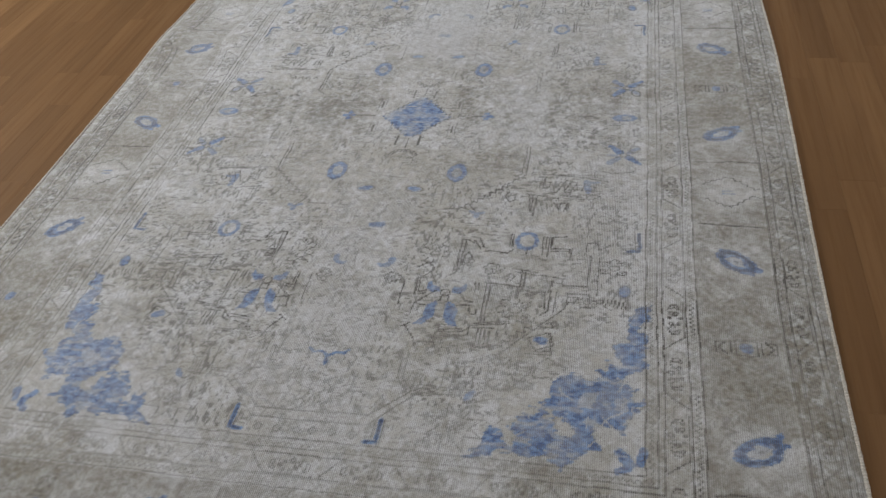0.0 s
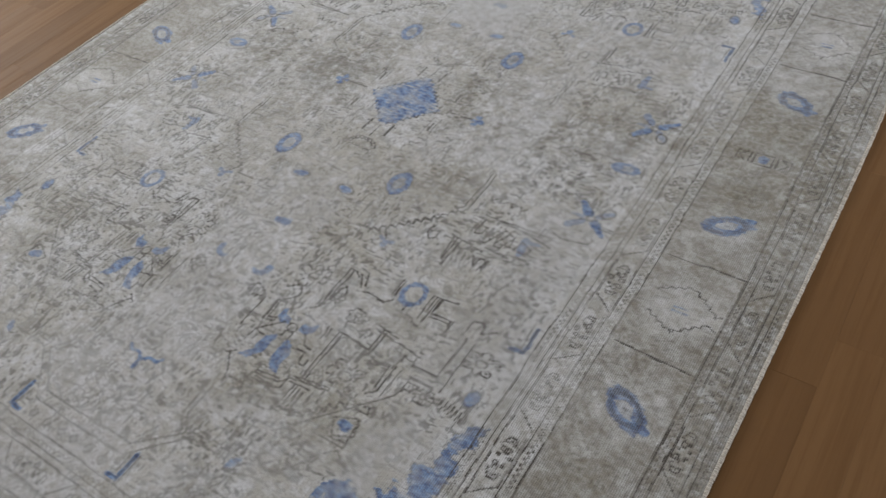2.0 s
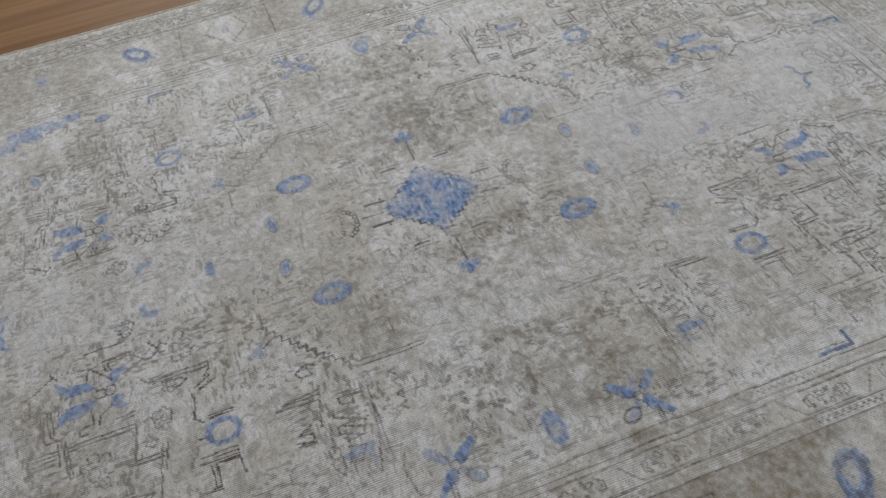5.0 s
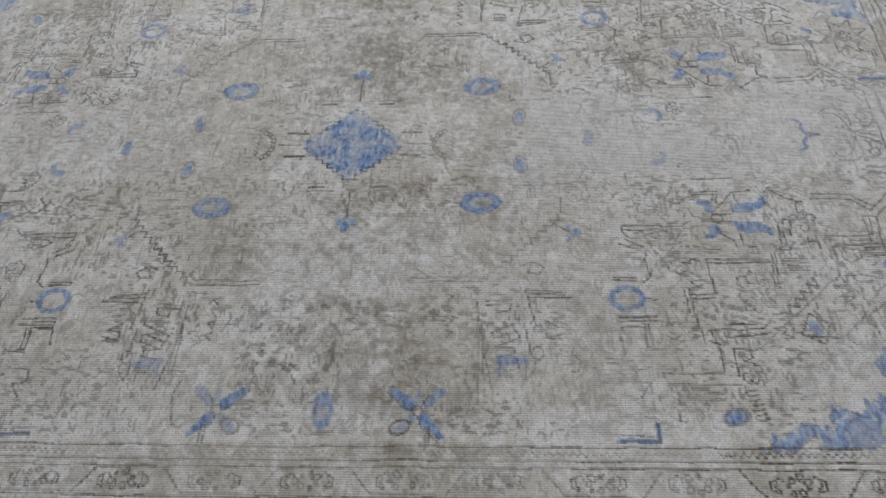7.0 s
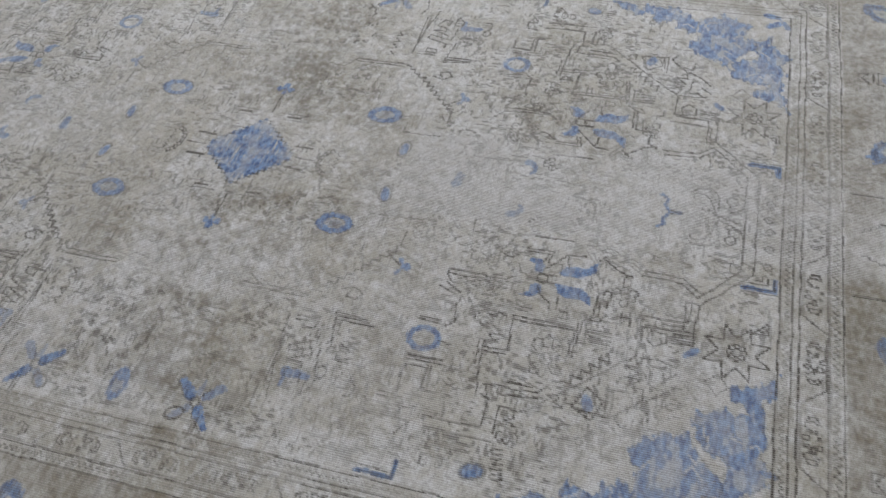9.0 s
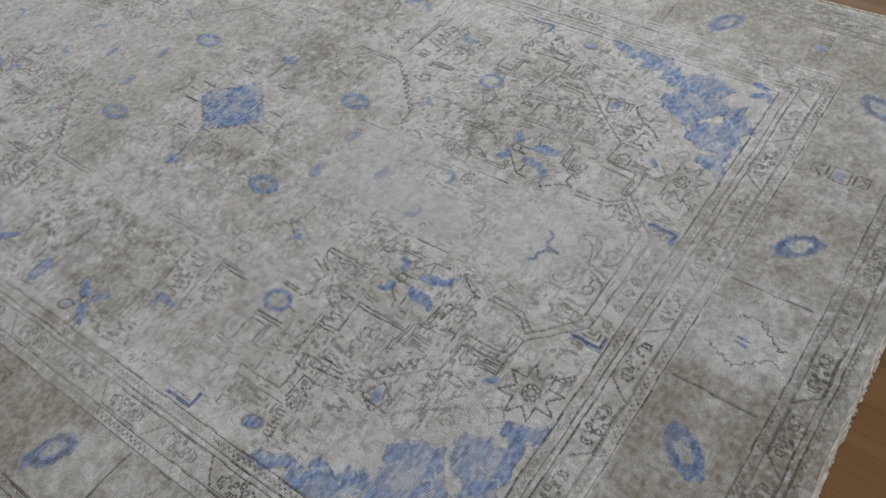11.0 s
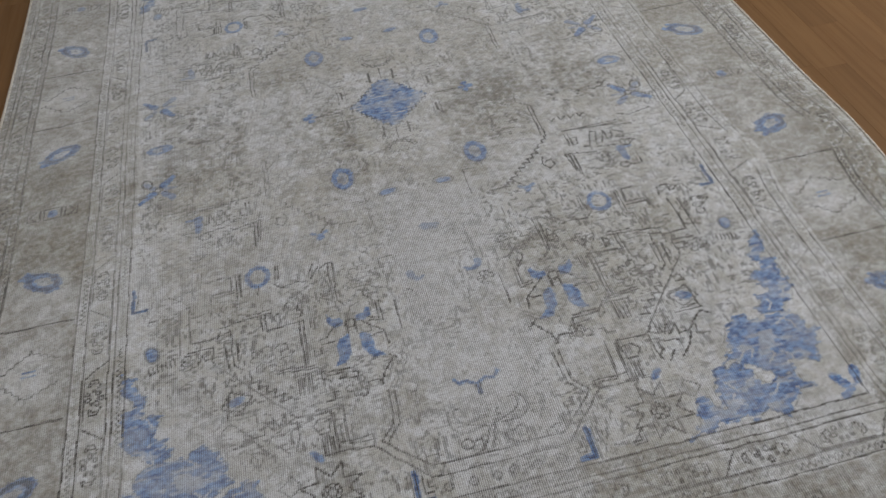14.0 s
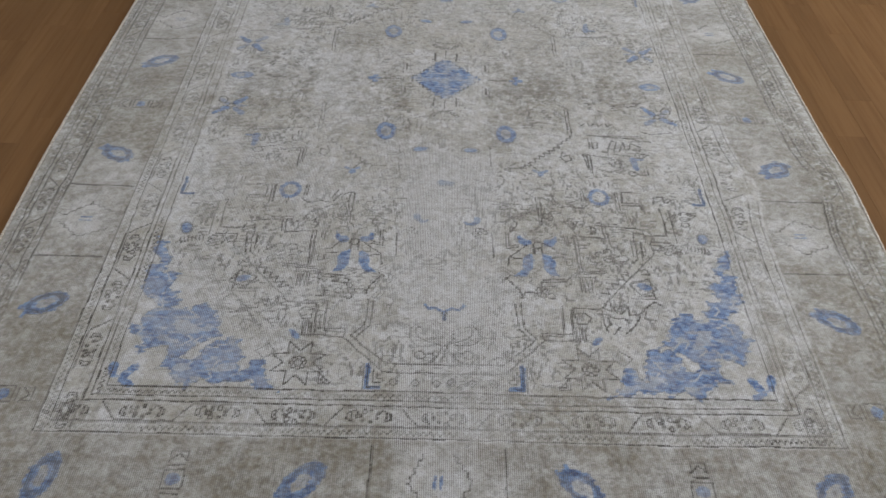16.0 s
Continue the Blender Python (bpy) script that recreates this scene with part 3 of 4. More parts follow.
TRIPLE_BARS = (
    ((0.386, 0.362), (0.394, 0.427)), ((0.395, 0.364), (0.399, 0.434)), ((0.406, 0.366), (0.405, 0.450)),
    ((0.332, 0.351), (0.323, 0.375), (0.335, 0.398), (0.351, 0.387), (0.348, 0.365), (0.330, 0.372)),
)
BRACKET = (
    ((0.451, 0.527), (0.451, 0.567)), ((0.457, 0.526), (0.457, 0.566)),
    ((0.499, 0.525), (0.468, 0.528), (0.463, 0.571), (0.511, 0.571), (0.514, 0.589)), ((0.463, 0.579), (0.509, 0.580)),
    ((0.457, 0.566), (0.456, 0.600)), ((0.517, 0.567), (0.515, 0.598)),
    ((0.550, 0.573), (0.553, 0.547), (0.578, 0.542), (0.581, 0.568), (0.607, 0.552)),
    ((0.562, 0.591), (0.560, 0.696), (0.502, 0.697), (0.499, 0.679)), ((0.584, 0.597), (0.583, 0.720)),
    ((0.386, 0.660), (0.448, 0.666), (0.504, 0.672)), ((0.387, 0.649), (0.438, 0.657)),
)
KEY_HOOKS = (
    ((0.368, 0.696), (0.371, 0.665), (0.384, 0.675), (0.377, 0.689)), ((0.400, 0.657), (0.401, 0.709), (0.365, 0.707)),
    ((0.410, 0.659), (0.408, 0.707)), ((0.513, 0.718), (0.516, 0.755)), ((0.513, 0.720), (0.567, 0.720)),
    ((0.518, 0.731), (0.541, 0.732), (0.531, 0.750), (0.517, 0.747)), ((0.477, 0.680), (0.470, 0.722)), ((0.476, 0.686), (0.499, 0.690)),
    ((0.464, 0.716), (0.463, 0.770)), ((0.476, 0.716), (0.471, 0.781), (0.457, 0.794)), ((0.489, 0.717), (0.484, 0.783)),
    ((0.327, 0.652), (0.330, 0.670), (0.319, 0.673), (0.327, 0.691)),
)
BOW_FRAME = (
    ((0.153, 0.695), (0.153, 0.752), (0.181, 0.746)), ((0.160, 0.697), (0.161, 0.743), (0.182, 0.737)), ((0.121, 0.706), (0.121, 0.786)),
    ((0.145, 0.660), (0.171, 0.641), (0.183, 0.657), (0.183, 0.671), (0.165, 0.691)),
    ((0.244, 0.732), (0.264, 0.744), (0.277, 0.764), (0.296, 0.768)), ((0.261, 0.780), (0.292, 0.778)), ((0.158, 0.781), (0.189, 0.786)),
    ((0.204, 0.738), (0.176, 0.764), (0.158, 0.780), (0.154, 0.815)), ((0.293, 0.786), (0.295, 0.803), (0.310, 0.805), (0.309, 0.789)),
    ((0.296, 0.702), (0.299, 0.734)), ((0.305, 0.702), (0.306, 0.727)),
)
LONG_BARS = (
    ((0.324, 0.823), (0.322, 0.702), (0.331, 0.702), (0.331, 0.824)), ((0.331, 0.702), (0.399, 0.708)), ((0.306, 0.837), (0.389, 0.827)),
    ((0.311, 0.844), (0.359, 0.844)), ((0.314, 0.830), (0.388, 0.820)), ((0.322, 0.845), (0.323, 0.892)), ((0.328, 0.846), (0.330, 0.893)),
    ((0.337, 0.852), (0.341, 0.895)), ((0.348, 0.852), (0.348, 0.892)),
)
STEPS = (
    ((0.306, 0.837), (0.288, 0.861), (0.228, 0.865), (0.227, 0.896), (0.189, 0.898), (0.179, 0.913)), ((0.287, 0.852), (0.233, 0.857)),
    ((0.300, 0.845), (0.301, 0.866), (0.285, 0.875)), ((0.231, 0.878), (0.268, 0.875)),
    ((0.270, 0.904), (0.283, 0.903), (0.284, 0.921), (0.301, 0.921)), ((0.294, 0.944), (0.357, 0.942), (0.374, 0.928)),
    ((0.270, 0.936), (0.269, 1.012), (0.266, 1.024), (0.216, 1.028)), ((0.294, 0.944), (0.291, 1.003)),
    ((0.149, 0.851), (0.176, 0.887), (0.185, 0.914)), ((0.159, 0.844), (0.142, 0.858)),
)
SQUARE_RING = (
    ((0.485, 0.846), (0.494, 0.910), (0.435, 0.910)), ((0.489, 0.856), (0.491, 0.900), (0.451, 0.903)),
    ((0.473, 0.819), (0.484, 0.813), (0.490, 0.830), (0.471, 0.831)), ((0.459, 0.943), (0.487, 0.918), (0.505, 0.931)),
    ((0.463, 0.949), (0.457, 0.969), (0.483, 0.974)),
    ((0.298, 0.961), (0.319, 0.954), (0.333, 0.970), (0.322, 0.990), (0.301, 0.989), (0.298, 0.961)), ((0.290, 1.000), (0.289, 1.041)),
    ((0.297, 0.999), (0.296, 1.042)), ((0.304, 0.998), (0.302, 1.042)), ((0.311, 0.998), (0.309, 1.040)), ((0.318, 1.000), (0.314, 1.038)),
)
LEAF_CLUSTER = (
   
    ((0.364, 0.939), (0.383, 0.950), (0.382, 0.924), (0.393, 0.952), (0.407, 0.928), (0.404, 0.957), (0.422, 0.934), (0.424, 0.960), (0.445, 0.960), (0.459, 0.947)),
    ((0.361, 0.947), (0.360, 0.979), (0.366, 1.010)), ((0.448, 0.962), (0.432, 0.990), (0.405, 1.015)),
    ((0.387, 0.970), (0.411, 0.968), (0.419, 0.983)), ((0.373, 0.964), (0.378, 0.986), (0.368, 0.995)), ((0.396, 0.995), (0.379, 1.015)),
)
DIAGONAL = (
    ((0.371, 0.926), (0.439, 0.848), (0.509, 0.770), (0.518, 0.751)),
)
OCTAGON = (
    ((0.322, 1.035), (0.222, 1.040), (0.132, 1.132), (0.000, 1.134)), ((0.288, 1.018), (0.218, 1.018), (0.222, 1.040)),
    ((0.208, 1.036), (0.128, 1.108), (0.000, 1.110)), ((0.208, 1.036), (0.180, 1.004), (0.176, 0.930)), ((0.196, 1.040), (0.168, 1.006), (0.164, 0.934)),
    ((0.290, 0.950), (0.290, 1.018)),
)
VASE = (
    ((0.015, 1.048), (0.006, 1.064), (-0.004, 1.100)),
    ((0.004, 1.059), (0.033, 1.047), (0.056, 1.039), (0.067, 1.021), (0.061, 1.006), (0.050, 1.009)),
    ((0.079, 1.034), (0.072, 1.052), (0.052, 1.060), (0.026, 1.058)), ((0.063, 1.001), (0.077, 1.015), (0.079, 1.038)),
    ((-0.005, 1.063), (-0.016, 1.096), (-0.028, 1.106)), ((0.021, 1.086), (0.031, 1.078), (0.044, 1.083)),
    ((0.022, 1.085), (0.029, 1.101), (0.055, 1.110)), ((0.023, 1.025), (0.015, 1.032), (0.029, 1.042)),
    ((0.104, 1.093), (0.121, 1.087), (0.132, 1.092), (0.140, 1.070)), ((0.148, 1.052), (0.152, 1.071), (0.144, 1.094)),
    ((-0.021, 1.074), (-0.026, 1.104)), ((0.007, 0.964), (-0.001, 0.991)),
)
TRACERY = ((ARROWHEAD, 0.85), (MEANDER, 0.75), (TRIPLE_BARS, 0.8), (BRACKET, 0.8), (KEY_HOOKS, 0.8), (BOW_FRAME, 0.75), (LONG_BARS, 0.85),
           (STEPS, 0.8), (SQUARE_RING, 0.75), (LEAF_CLUSTER, 0.7), (DIAGONAL, 0.6), (OCTAGON, 0.9), (VASE, 0.6))
for p, kept in zip(four(0, 0, 0, shift=0.004), (0.62, 1.0, 0.84, 0.72)):
    p.force *= kept
    for group, v in TRACERY:
        for pts in group:
            p.line(rounded(pts) if group is VASE else pts, 0.0041, v * rng.uniform(0.85, 1.1))
    p.line(saw((0.206, 0.428), (0.322, 0.318), 8, 0.013), 0.0048, 0.8)
    p.line(saw((0.365, 0.892), (0.438, 0.818), 5, 0.016), 0.0048, 0.75)
    p.line(saw((0.322, 0.318), (0.362, 0.275), 3, 0.008), 0.0044, 0.5)
    rosette(p, 0.400, 0.782, 0.046, 0.040, 8)
    rosette(p, 0.262, 0.632, 0.020, 0.016, 6)
    rosette(p, 0.178, 0.612, 0.040, 0.036, 7)
    rosette(p, 0.330, 0.650, 0.028, 0.020, 6)
    rosette(p, 0.232, 0.905, 0.024, 0.026, 6)
    rosette(p, 0.620, 0.630, 0.044, 0.030, 8)
    rosette(p, 0.560, 0.745, 0.026, 0.020, 6)
    rosette(p, 0.090, 0.700, 0.020, 0.024, 6)
    for a, b in ((0.018, 1.158), (0.062, 1.158), (0.106, 1.158)):
        p.line([(a - 0.010, b), (a, b + 0.010), (a + 0.010, b), (a, b - 0.010)], 0.0046, 0.6, closed=True)
        p.disc((a, b), 0.003, 0.003, 0, dark, 0.5)
    # tall double bars and nested brackets nearer the middle
    for a in (0.358, 0.368):
        p.line([(a, 0.146), (a - 0.002, 0.270 + a - 0.358)], 0.0040, 0.55)
    p.line([(0.368, 0.146), (0.334, 0.118), (0.340, 0.080)], 0.0040, 0.28)
    for b in (0.273, 0.281):
        p.line([(0.458, b), (0.560, b)], 0.0042, 0.55)
    p.line([(0.600, 0.095), (0.575, 0.12), (0.548, 0.125)], 0.0042, 0.45)
    p.line([(0.66, 0.25), (0.60, 0.262), (0.57, 0.25)], 0.0042, 0.45)
    p.line([(0.13, 0.430), (0.13, 0.340), (0.16, 0.340)], 0.0042, 0.4)
    for k in range(4):
        p.line([(0.395 + 0.026 * k, 0.215), (0.400 + 0.026 * k, 0.228), (0.412 + 0.026 * k, 0.216)], 0.0044, 0.6)
    # leopard spots beside the drops, each a small broken ring
    for a in range(5):
        for b in range(5):
            x, y = 0.430 + 0.036 * a + rng.uniform(-0.013, 0.013), 0.016 + 0.034 * b + rng.uniform(-0.013, 0.013)
            if (0.575 < x and b < 2) or rng.random() < 0.15:
                continue
            for _ in range(4):
                p.disc((x + rng.uniform(-0.007, 0.007), y + rng.uniform(-0.007, 0.007)), rng.uniform(0.003, 0.006), rng.uniform(0.003, 0.005), 0, dark, rng.uniform(0.26, 0.52))
    for a, b in ((0.150, 0.060), (0.200, 0.130), (0.285, 0.080), (0.300, 0.190), (0.240, 0.235)):
        p.line([(a - 0.016, b), (a + 0.016, b)], 0.0042, 0.35).line([(a - 0.012, b + 0.009), (a + 0.014, b + 0.009)], 0.0040, 0.3)

# --- scattered worn hooks and steps that fill the field
faint = np.zeros((NX, NY))
fill = np.random.default_rng(5)


def scroll(r0, r1, start, sweep):
    """A curled line that opens from radius r0 to r1."""
    return [((r0 + (r1 - r0) * k / 9) * math.cos(start + sweep * k / 9), (r0 + (r1 - r0) * k / 9) * math.sin(start + sweep * k / 9)) for k in range(10)]


for gx in range(20):
    for gy in range(34):
        a, b = 0.018 + 0.035 * gx + fill.uniform(-0.014, 0.014), 0.018 + 0.035 * gy + fill.uniform(-0.014, 0.014)
        plain = a * 0.66 + b * 0.75 > 1.06 or (b > 1.03 and a < 0.27) or (a < 0.12 and b < 0.22) or a > 0.672 or b > 1.16
        kind, lean = fill.integers(0, 8), fill.choice((0.0, 0.0, 0.0, 0.6, -0.6))
        l, h, v = fill.uniform(0.010, 0.032), fill.uniform(0.008, 0.024), fill.uniform(0.35, 0.85)
        r, start, sweep = fill.uniform(0.006, 0.022), fill.uniform(0, 6.3), fill.choice((3.4, -3.4, 4.6, -4.6))
        quiet = 0.65 if (a < 0.11 and b > 0.3) else 1.0
        if plain or fill.random() < 0.10:
            continue
        for p in four(a, b, lean, force=quiet):
            if kind == 0:
                p.line([(-l, -h / 2), (0, -h / 2), (0, h), (l * 0.6, h)], 0.0038, v, faint)
            elif kind <= 2:
                p.line(scroll(0.003, r, start, sweep), 0.0036, v, faint)
            elif kind == 3:
                for k in range(3):
                    p.line([(-0.008 + 0.008 * k, -h - 0.003 * k), (-0.008 + 0.008 * k, h - 0.003 * k)], 0.0036, v, faint)
            elif kind == 4:
                p.line(saw((-l, -h * 0.5), (l, h * 0.5), 5, 0.005), 0.0036, v, faint)
            elif kind == 5:
                p.line([(l * 0.6, -h), (-l * 0.6, -h), (-l * 0.6, h * 0.6), (l * 0.4, h * 0.6)], 0.0036, v, faint)
            elif kind == 6:
                p.line([(-l, 0), (l, 0)], 0.0038, v, faint).line([(-l, 0.008), (l * 0.7, 0.008)], 0.0034, v, faint)
            else:
                p.line(scroll(0.010, 0.012, start, 2.6), 0.0034, v, faint).line(scroll(r, r + 0.006, start + 2, -2.2), 0.0034, v, faint)


# --- guard bands with trapezes, rosettes and toothed edges
def band(half_x, half_y, rails, gap, pitch):
    """Rails at these distances outside the frame half_x, half_y; ornaments between the two of gap."""
    for d, w, v in rails:
        Spot().line([(-half_x - d, -half_y - d), (half_x + d, -half_y - d), (half_x + d, half_y + d), (-half_x - d, half_y + d)], w, v, closed=True)
    lo, hi = gap
    c = (lo + hi) / 2
    for side in range(4):
        length = (half_y if side % 2 else half_x) + c
        count = int(round(2 * length / pitch)) // 2 * 2
        for k in range(count + 1):
            s = (k - count / 2) * 2 * length / count
            a, flip = (half_x + c if side % 2 else half_y + c), 1 if k % 2 else -1
            turn = (0, -math.pi / 2, math.pi, math.pi / 2)[side]
            x, y = ((s, a), (a, s), (s, -a), (-a, s))[side]
            p = Spot(x, y, turn, force=rng.uniform(0.6, 1.0))
            h, q = (hi - lo) / 2 - 0.004, pitch / 2
            if k < count:
                p.line([(q - 0.026, flip * h), (q + 0.008, -flip * h)], 0.0038, 0.62)
            p.line([(-q + 0.026, flip * h), (q - 0.026, flip * h)], 0.0036, 0.5)
            for m in range(7):
                t = m * 0.8976
                p.disc((rng.uniform(0.015, 0.022) * math.cos(t), rng.uniform(0.45, 0.75) * h * math.sin(t)), rng.uniform(0.004, 0.007), 0.0045, t, dark, rng.uniform(0.4, 0.85), rng.choice((0.0, 0.0036)))
            for f in (1, -1):
                p.line([(f * 0.030, -h * 0.6), (f * 0.043, -h * 0.3), (f * 0.043, h * 0.3), (f * 0.030, h * 0.6)], 0.0038, 0.6)
                p.line([(f * 0.034, -h * 0.3), (f * 0.036, h * 0.1), (f * 0.030, h * 0.4)], 0.0038, 0.6).line([(f * 0.026, -h * 0.7), (f * 0.022, -h * 0.3)], 0.0036, 0.5)


band(FX, FY, ((0.006, 0.0036, 0.8), (0.029, 0.0034, 0.62), (0.042, 0.0034, 0.6), (0.092, 0.0036, 0.75), (0.118, 0.0034, 0.7)), (0.042, 0.092), 0.155)
band(0.980, 1.492, ((0.000, 0.0044, 0.8), (0.018, 0.0036, 0.7), (0.063, 0.0038, 0.75), (0.076, 0.0036, 0.7)), (0.018, 0.063), 0.150)
for half_x, half_y, a, b in ((FX, FY, 0.010, 0.025), (FX, FY, 0.096, 0.114), (0.980, 1.492, 0.003, 0.015), (0.980, 1.492, 0.078, 0.090)):
    for side in (1, -1):
        for c, length, upright in ((half_y + (a + b) / 2, half_x + b, False), (half_x + (a + b) / 2, half_y + b, True)):
            s, h = -length, (b - a) / 2
            zig = []
            while s < length:
                zig += [(s, -h * 0.6), (s + 0.0065, h * 0.6)]
                s += 0.013
            zig = [(side * c + v, u) if upright else (u, side * c + v) for u, v in zig]
            for k in range(0, len(zig), 24):
                Spot(force=rng.uniform(0.35, 1.0)).line(zig[k:k + 25], 0.0032, 0.42)

# --- main border: tilted ring flowers, small crosses and hooked palmettes
light = np.zeros((NX, NY))


def halo(x, y, r, v):
    """The ground is paler round a flower."""
    global light
    light = np.maximum(light, v * np.exp(-(((PX - x) ** 2 + (PY - y) ** 2) / r ** 2) ** 2))


def ring_flower(x, y, turn):
    halo(x, y, 0.062, 0.6)
    p = Spot(x, y, turn, 1, 1, "border_flower", "tilted blue ring flower of the border", rng.uniform(0.85, 1.0), 0.010)
    p.disc((0, 0), 0.036, 0.021, 0, blue, 0.97, 0.017).disc((0, 0), 0.037, 0.022, 0, dark, 0.34, 0.009).taper((0.034, 0.004), (0.054, 0.010), 0.010, 0.006).taper((0.036, -0.008), (0.052, -0.012), 0.008, 0.005)
    p.taper((-0.036, 0), (-0.046, 0.006), 0.010, 0.007).disc((0, 0), 0.026, 0.010, 0, blue, 0.22)
    p.disc((0, 0), 0.005, 0.003, 0, dark, 0.3).disc((0, 0), 0.048, 0.031, 0, dark, 0.20, 0.003)


def small_cross(x, y, turn):
    p = Spot(x, y, turn, 1, 1, "border_cross", "small slate blue cross of the border", rng.uniform(0.8, 1.0))
    p.disc((0, 0), 0.013, 0.014, 0, blue, 0.85).line([(-0.02, -0.020), (0.02, -0.020), (0.02, 0.020), (-0.02, 0.020)], 0.0034, 0.6, closed=True)
    for s in (1, -1):
        p.line([(s * 0.030, -0.016), (s * 0.030, 0.016)], 0.004, 0.7).line([(s * 0.038, -0.018), (s * 0.054, 0.0), (s * 0.038, 0.018)], 0.0038, 0.65)
        p.line([(s * 0.046, -0.016), (s * 0.060, -0.016), (s * 0.060, 0.016), (s * 0.046, 0.016)], 0.0036, 0.55)


def palmette(x, y, turn):
    halo(x, y, 0.085, 0.9)
    p = Spot(x, y, turn, 1, 1, "border_palmette", "pale hooked palmette with a slate blue heart", rng.uniform(0.75, 1.0))
    for s in (1, -1):
        p.line(saw((0, s * 0.062), (0.058, s * 0.012), 4, 0.006), 0.004, 0.6).line(saw((-0.062, s * 0.030), (0, s * 0.062), 4, 0.006), 0.004, 0.5)
        p.line([(0.058, s * 0.012), (0.072, s * 0.020)], 0.004, 0.5)
    p.line([(-0.015, -0.006), (0.012, -0.006)], 0.006, 0.75, blue).line([(-0.015, 0.006), (0.012, 0.006)], 0.006, 0.75, blue)
    for s in (1, -1):
        p.line([(-0.080, s * 0.130), (0.080, s * 0.134)] if turn == 0 else [(-0.080, s * 0.130), (0.080, s * 0.130)], 0.0044, 0.7)


KINDS = (ring_flower, small_cross, ring_flower, palmette)
for side in (1, -1):
    for k, y in enumerate((-0.060, 0.176, 0.413, 0.683, 0.964, 1.212)):
        KINDS[k % 4](side * 0.897, y, (0.0 if k % 2 else (0.55 if k % 4 == 0 else -0.55)) * side)
    for k, y in enumerate((-0.325, -0.585, -0.850, -1.108, -1.340)):
        KINDS[(3, 2, 1, 0, 3)[k]](side * 0.900, y, (0.0, -0.7, 0.0, 0.6, 0.0)[k] * side)
    for k, x in enumerate((-0.745, -0.492, -0.262, 0.010, 0.265, 0.505, 0.752)):
        turn = (0.9, math.pi / 2, -0.8, math.pi / 2, 0.8, math.pi / 2, 1.4)[k]
        KINDS[(0, 1, 0, 3, 0, 1, 0)[k]](x, side * 1.395, turn * side)

# --- grounds, abrash and wear
edge_x, edge_y = np.abs(PX + 0.005), np.abs(PY)
out = np.maximum(edge_x - FX, edge_y - FY)
in_border = smooth(out, 0.118, 0.124) * (1 - smooth(np.maximum(edge_x - 0.98, edge_y - 1.492), -0.004, 0.0))
outer = smooth(np.maximum(edge_x - 0.98, edge_y - 1.492), -0.004, 0.002)
tan = 0.07 + in_border * (0.84 + 0.60 * smooth(grid_noise(0.055, 0.050, 21, 3), 0.30, 0.72)) + 1.05 * outer * (0.6 + 0.8 * grid_noise(0.2, 0.3, 24, 2))
tan += 0.30 * smooth(out, 0.0, 0.006) * (1 - smooth(out, 0.116, 0.122))
tan += 0.34 * smooth(grid_noise(0.15, 0.20, 22, 4), 0.44, 0.74) * (0.4 + 0.9 * grid_noise(0.03, 0.03, 26, 2)) * (1 - in_border)
lump = smooth(grid_noise(0.026, 0.026, 23, 2), 0.40, 0.62)
for cx, cy, sx, sy, v in ((-0.28, 0.03, 0.11, 0.10, 1.5), (0.26, 0.02, 0.10, 0.12, 0.9), (-0.53, 0.02, 0.12, 0.14, 0.55), (0.52, 0.03, 0.11, 0.13, 0.62),
                          (0.655, 0.085, 0.05, 0.05, 0.5), (-0.16, 0.26, 0.06, 0.14, 0.4), (0.15, 0.20, 0.05, 0.16, 0.4), (-0.90, 0.30, 0.10, 0.22, 0.5),
                          (0.90, 0.10, 0.10, 0.14, 0.5), (-0.92, -0.75, 0.10, 0.40, 0.4), (0.0, 0.80, 0.10, 0.06, 0.30), (-0.1, -0.75, 0.20, 0.08, 0.35)):
    tan += v * np.exp(-((GX - cx) / sx) ** 2 - ((GY - cy) / sy) ** 2) * (0.35 + 0.65 * lump)
# faded cloth strips where the rug lay folded
for x0, x1, y0, y1, v in ((-0.265, -0.115, -0.16, 0.33, 0.42), (0.098, 0.205, -0.12, 0.34, 0.34), (-0.62, -0.40, -0.12, 0.18, 0.40), (0.40, 0.62, -0.14, 0.18, 0.38),
                          (-0.142, 0.098, -0.30, 0.25, -0.10), (0.20, 0.32, 0.10, 0.50, 0.20), (-0.36, -0.265, -0.30, 0.10, 0.20)):
    tan += v * (smooth(GX, x0 - 0.006, x0 + 0.006) - smooth(GX, x1 - 0.006, x1 + 0.006)) * (smooth(GY, y0 - 0.05, y0 + 0.05) - smooth(GY, y1 - 0.05, y1 + 0.05)) * (0.5 + 0.5 * lump)
mottle = 0.75 * (grid_noise(0.034, 0.030, 25, 2) - 0.5) + 0.85 * (grid_noise(0.015, 0.014, 27, 2) - 0.5)
tan = np.clip(np.maximum(tan * (1 - 0.75 * light) + 0.85 * mottle, brown * 0.6), 0, 1)

wear = smooth(grid_noise(0.20, 0.15, 31, 4), 0.36, 0.64)
wear = 0.75 * wear * (0.45 + 0.55 * smooth(grid_noise(0.045, 0.045, 32, 3), 0.32, 0.62))


def strip(v, lo, hi, soft=0.010):
    return smooth(v, lo - soft, lo + soft) * (1 - smooth(v, hi - soft, hi + soft))


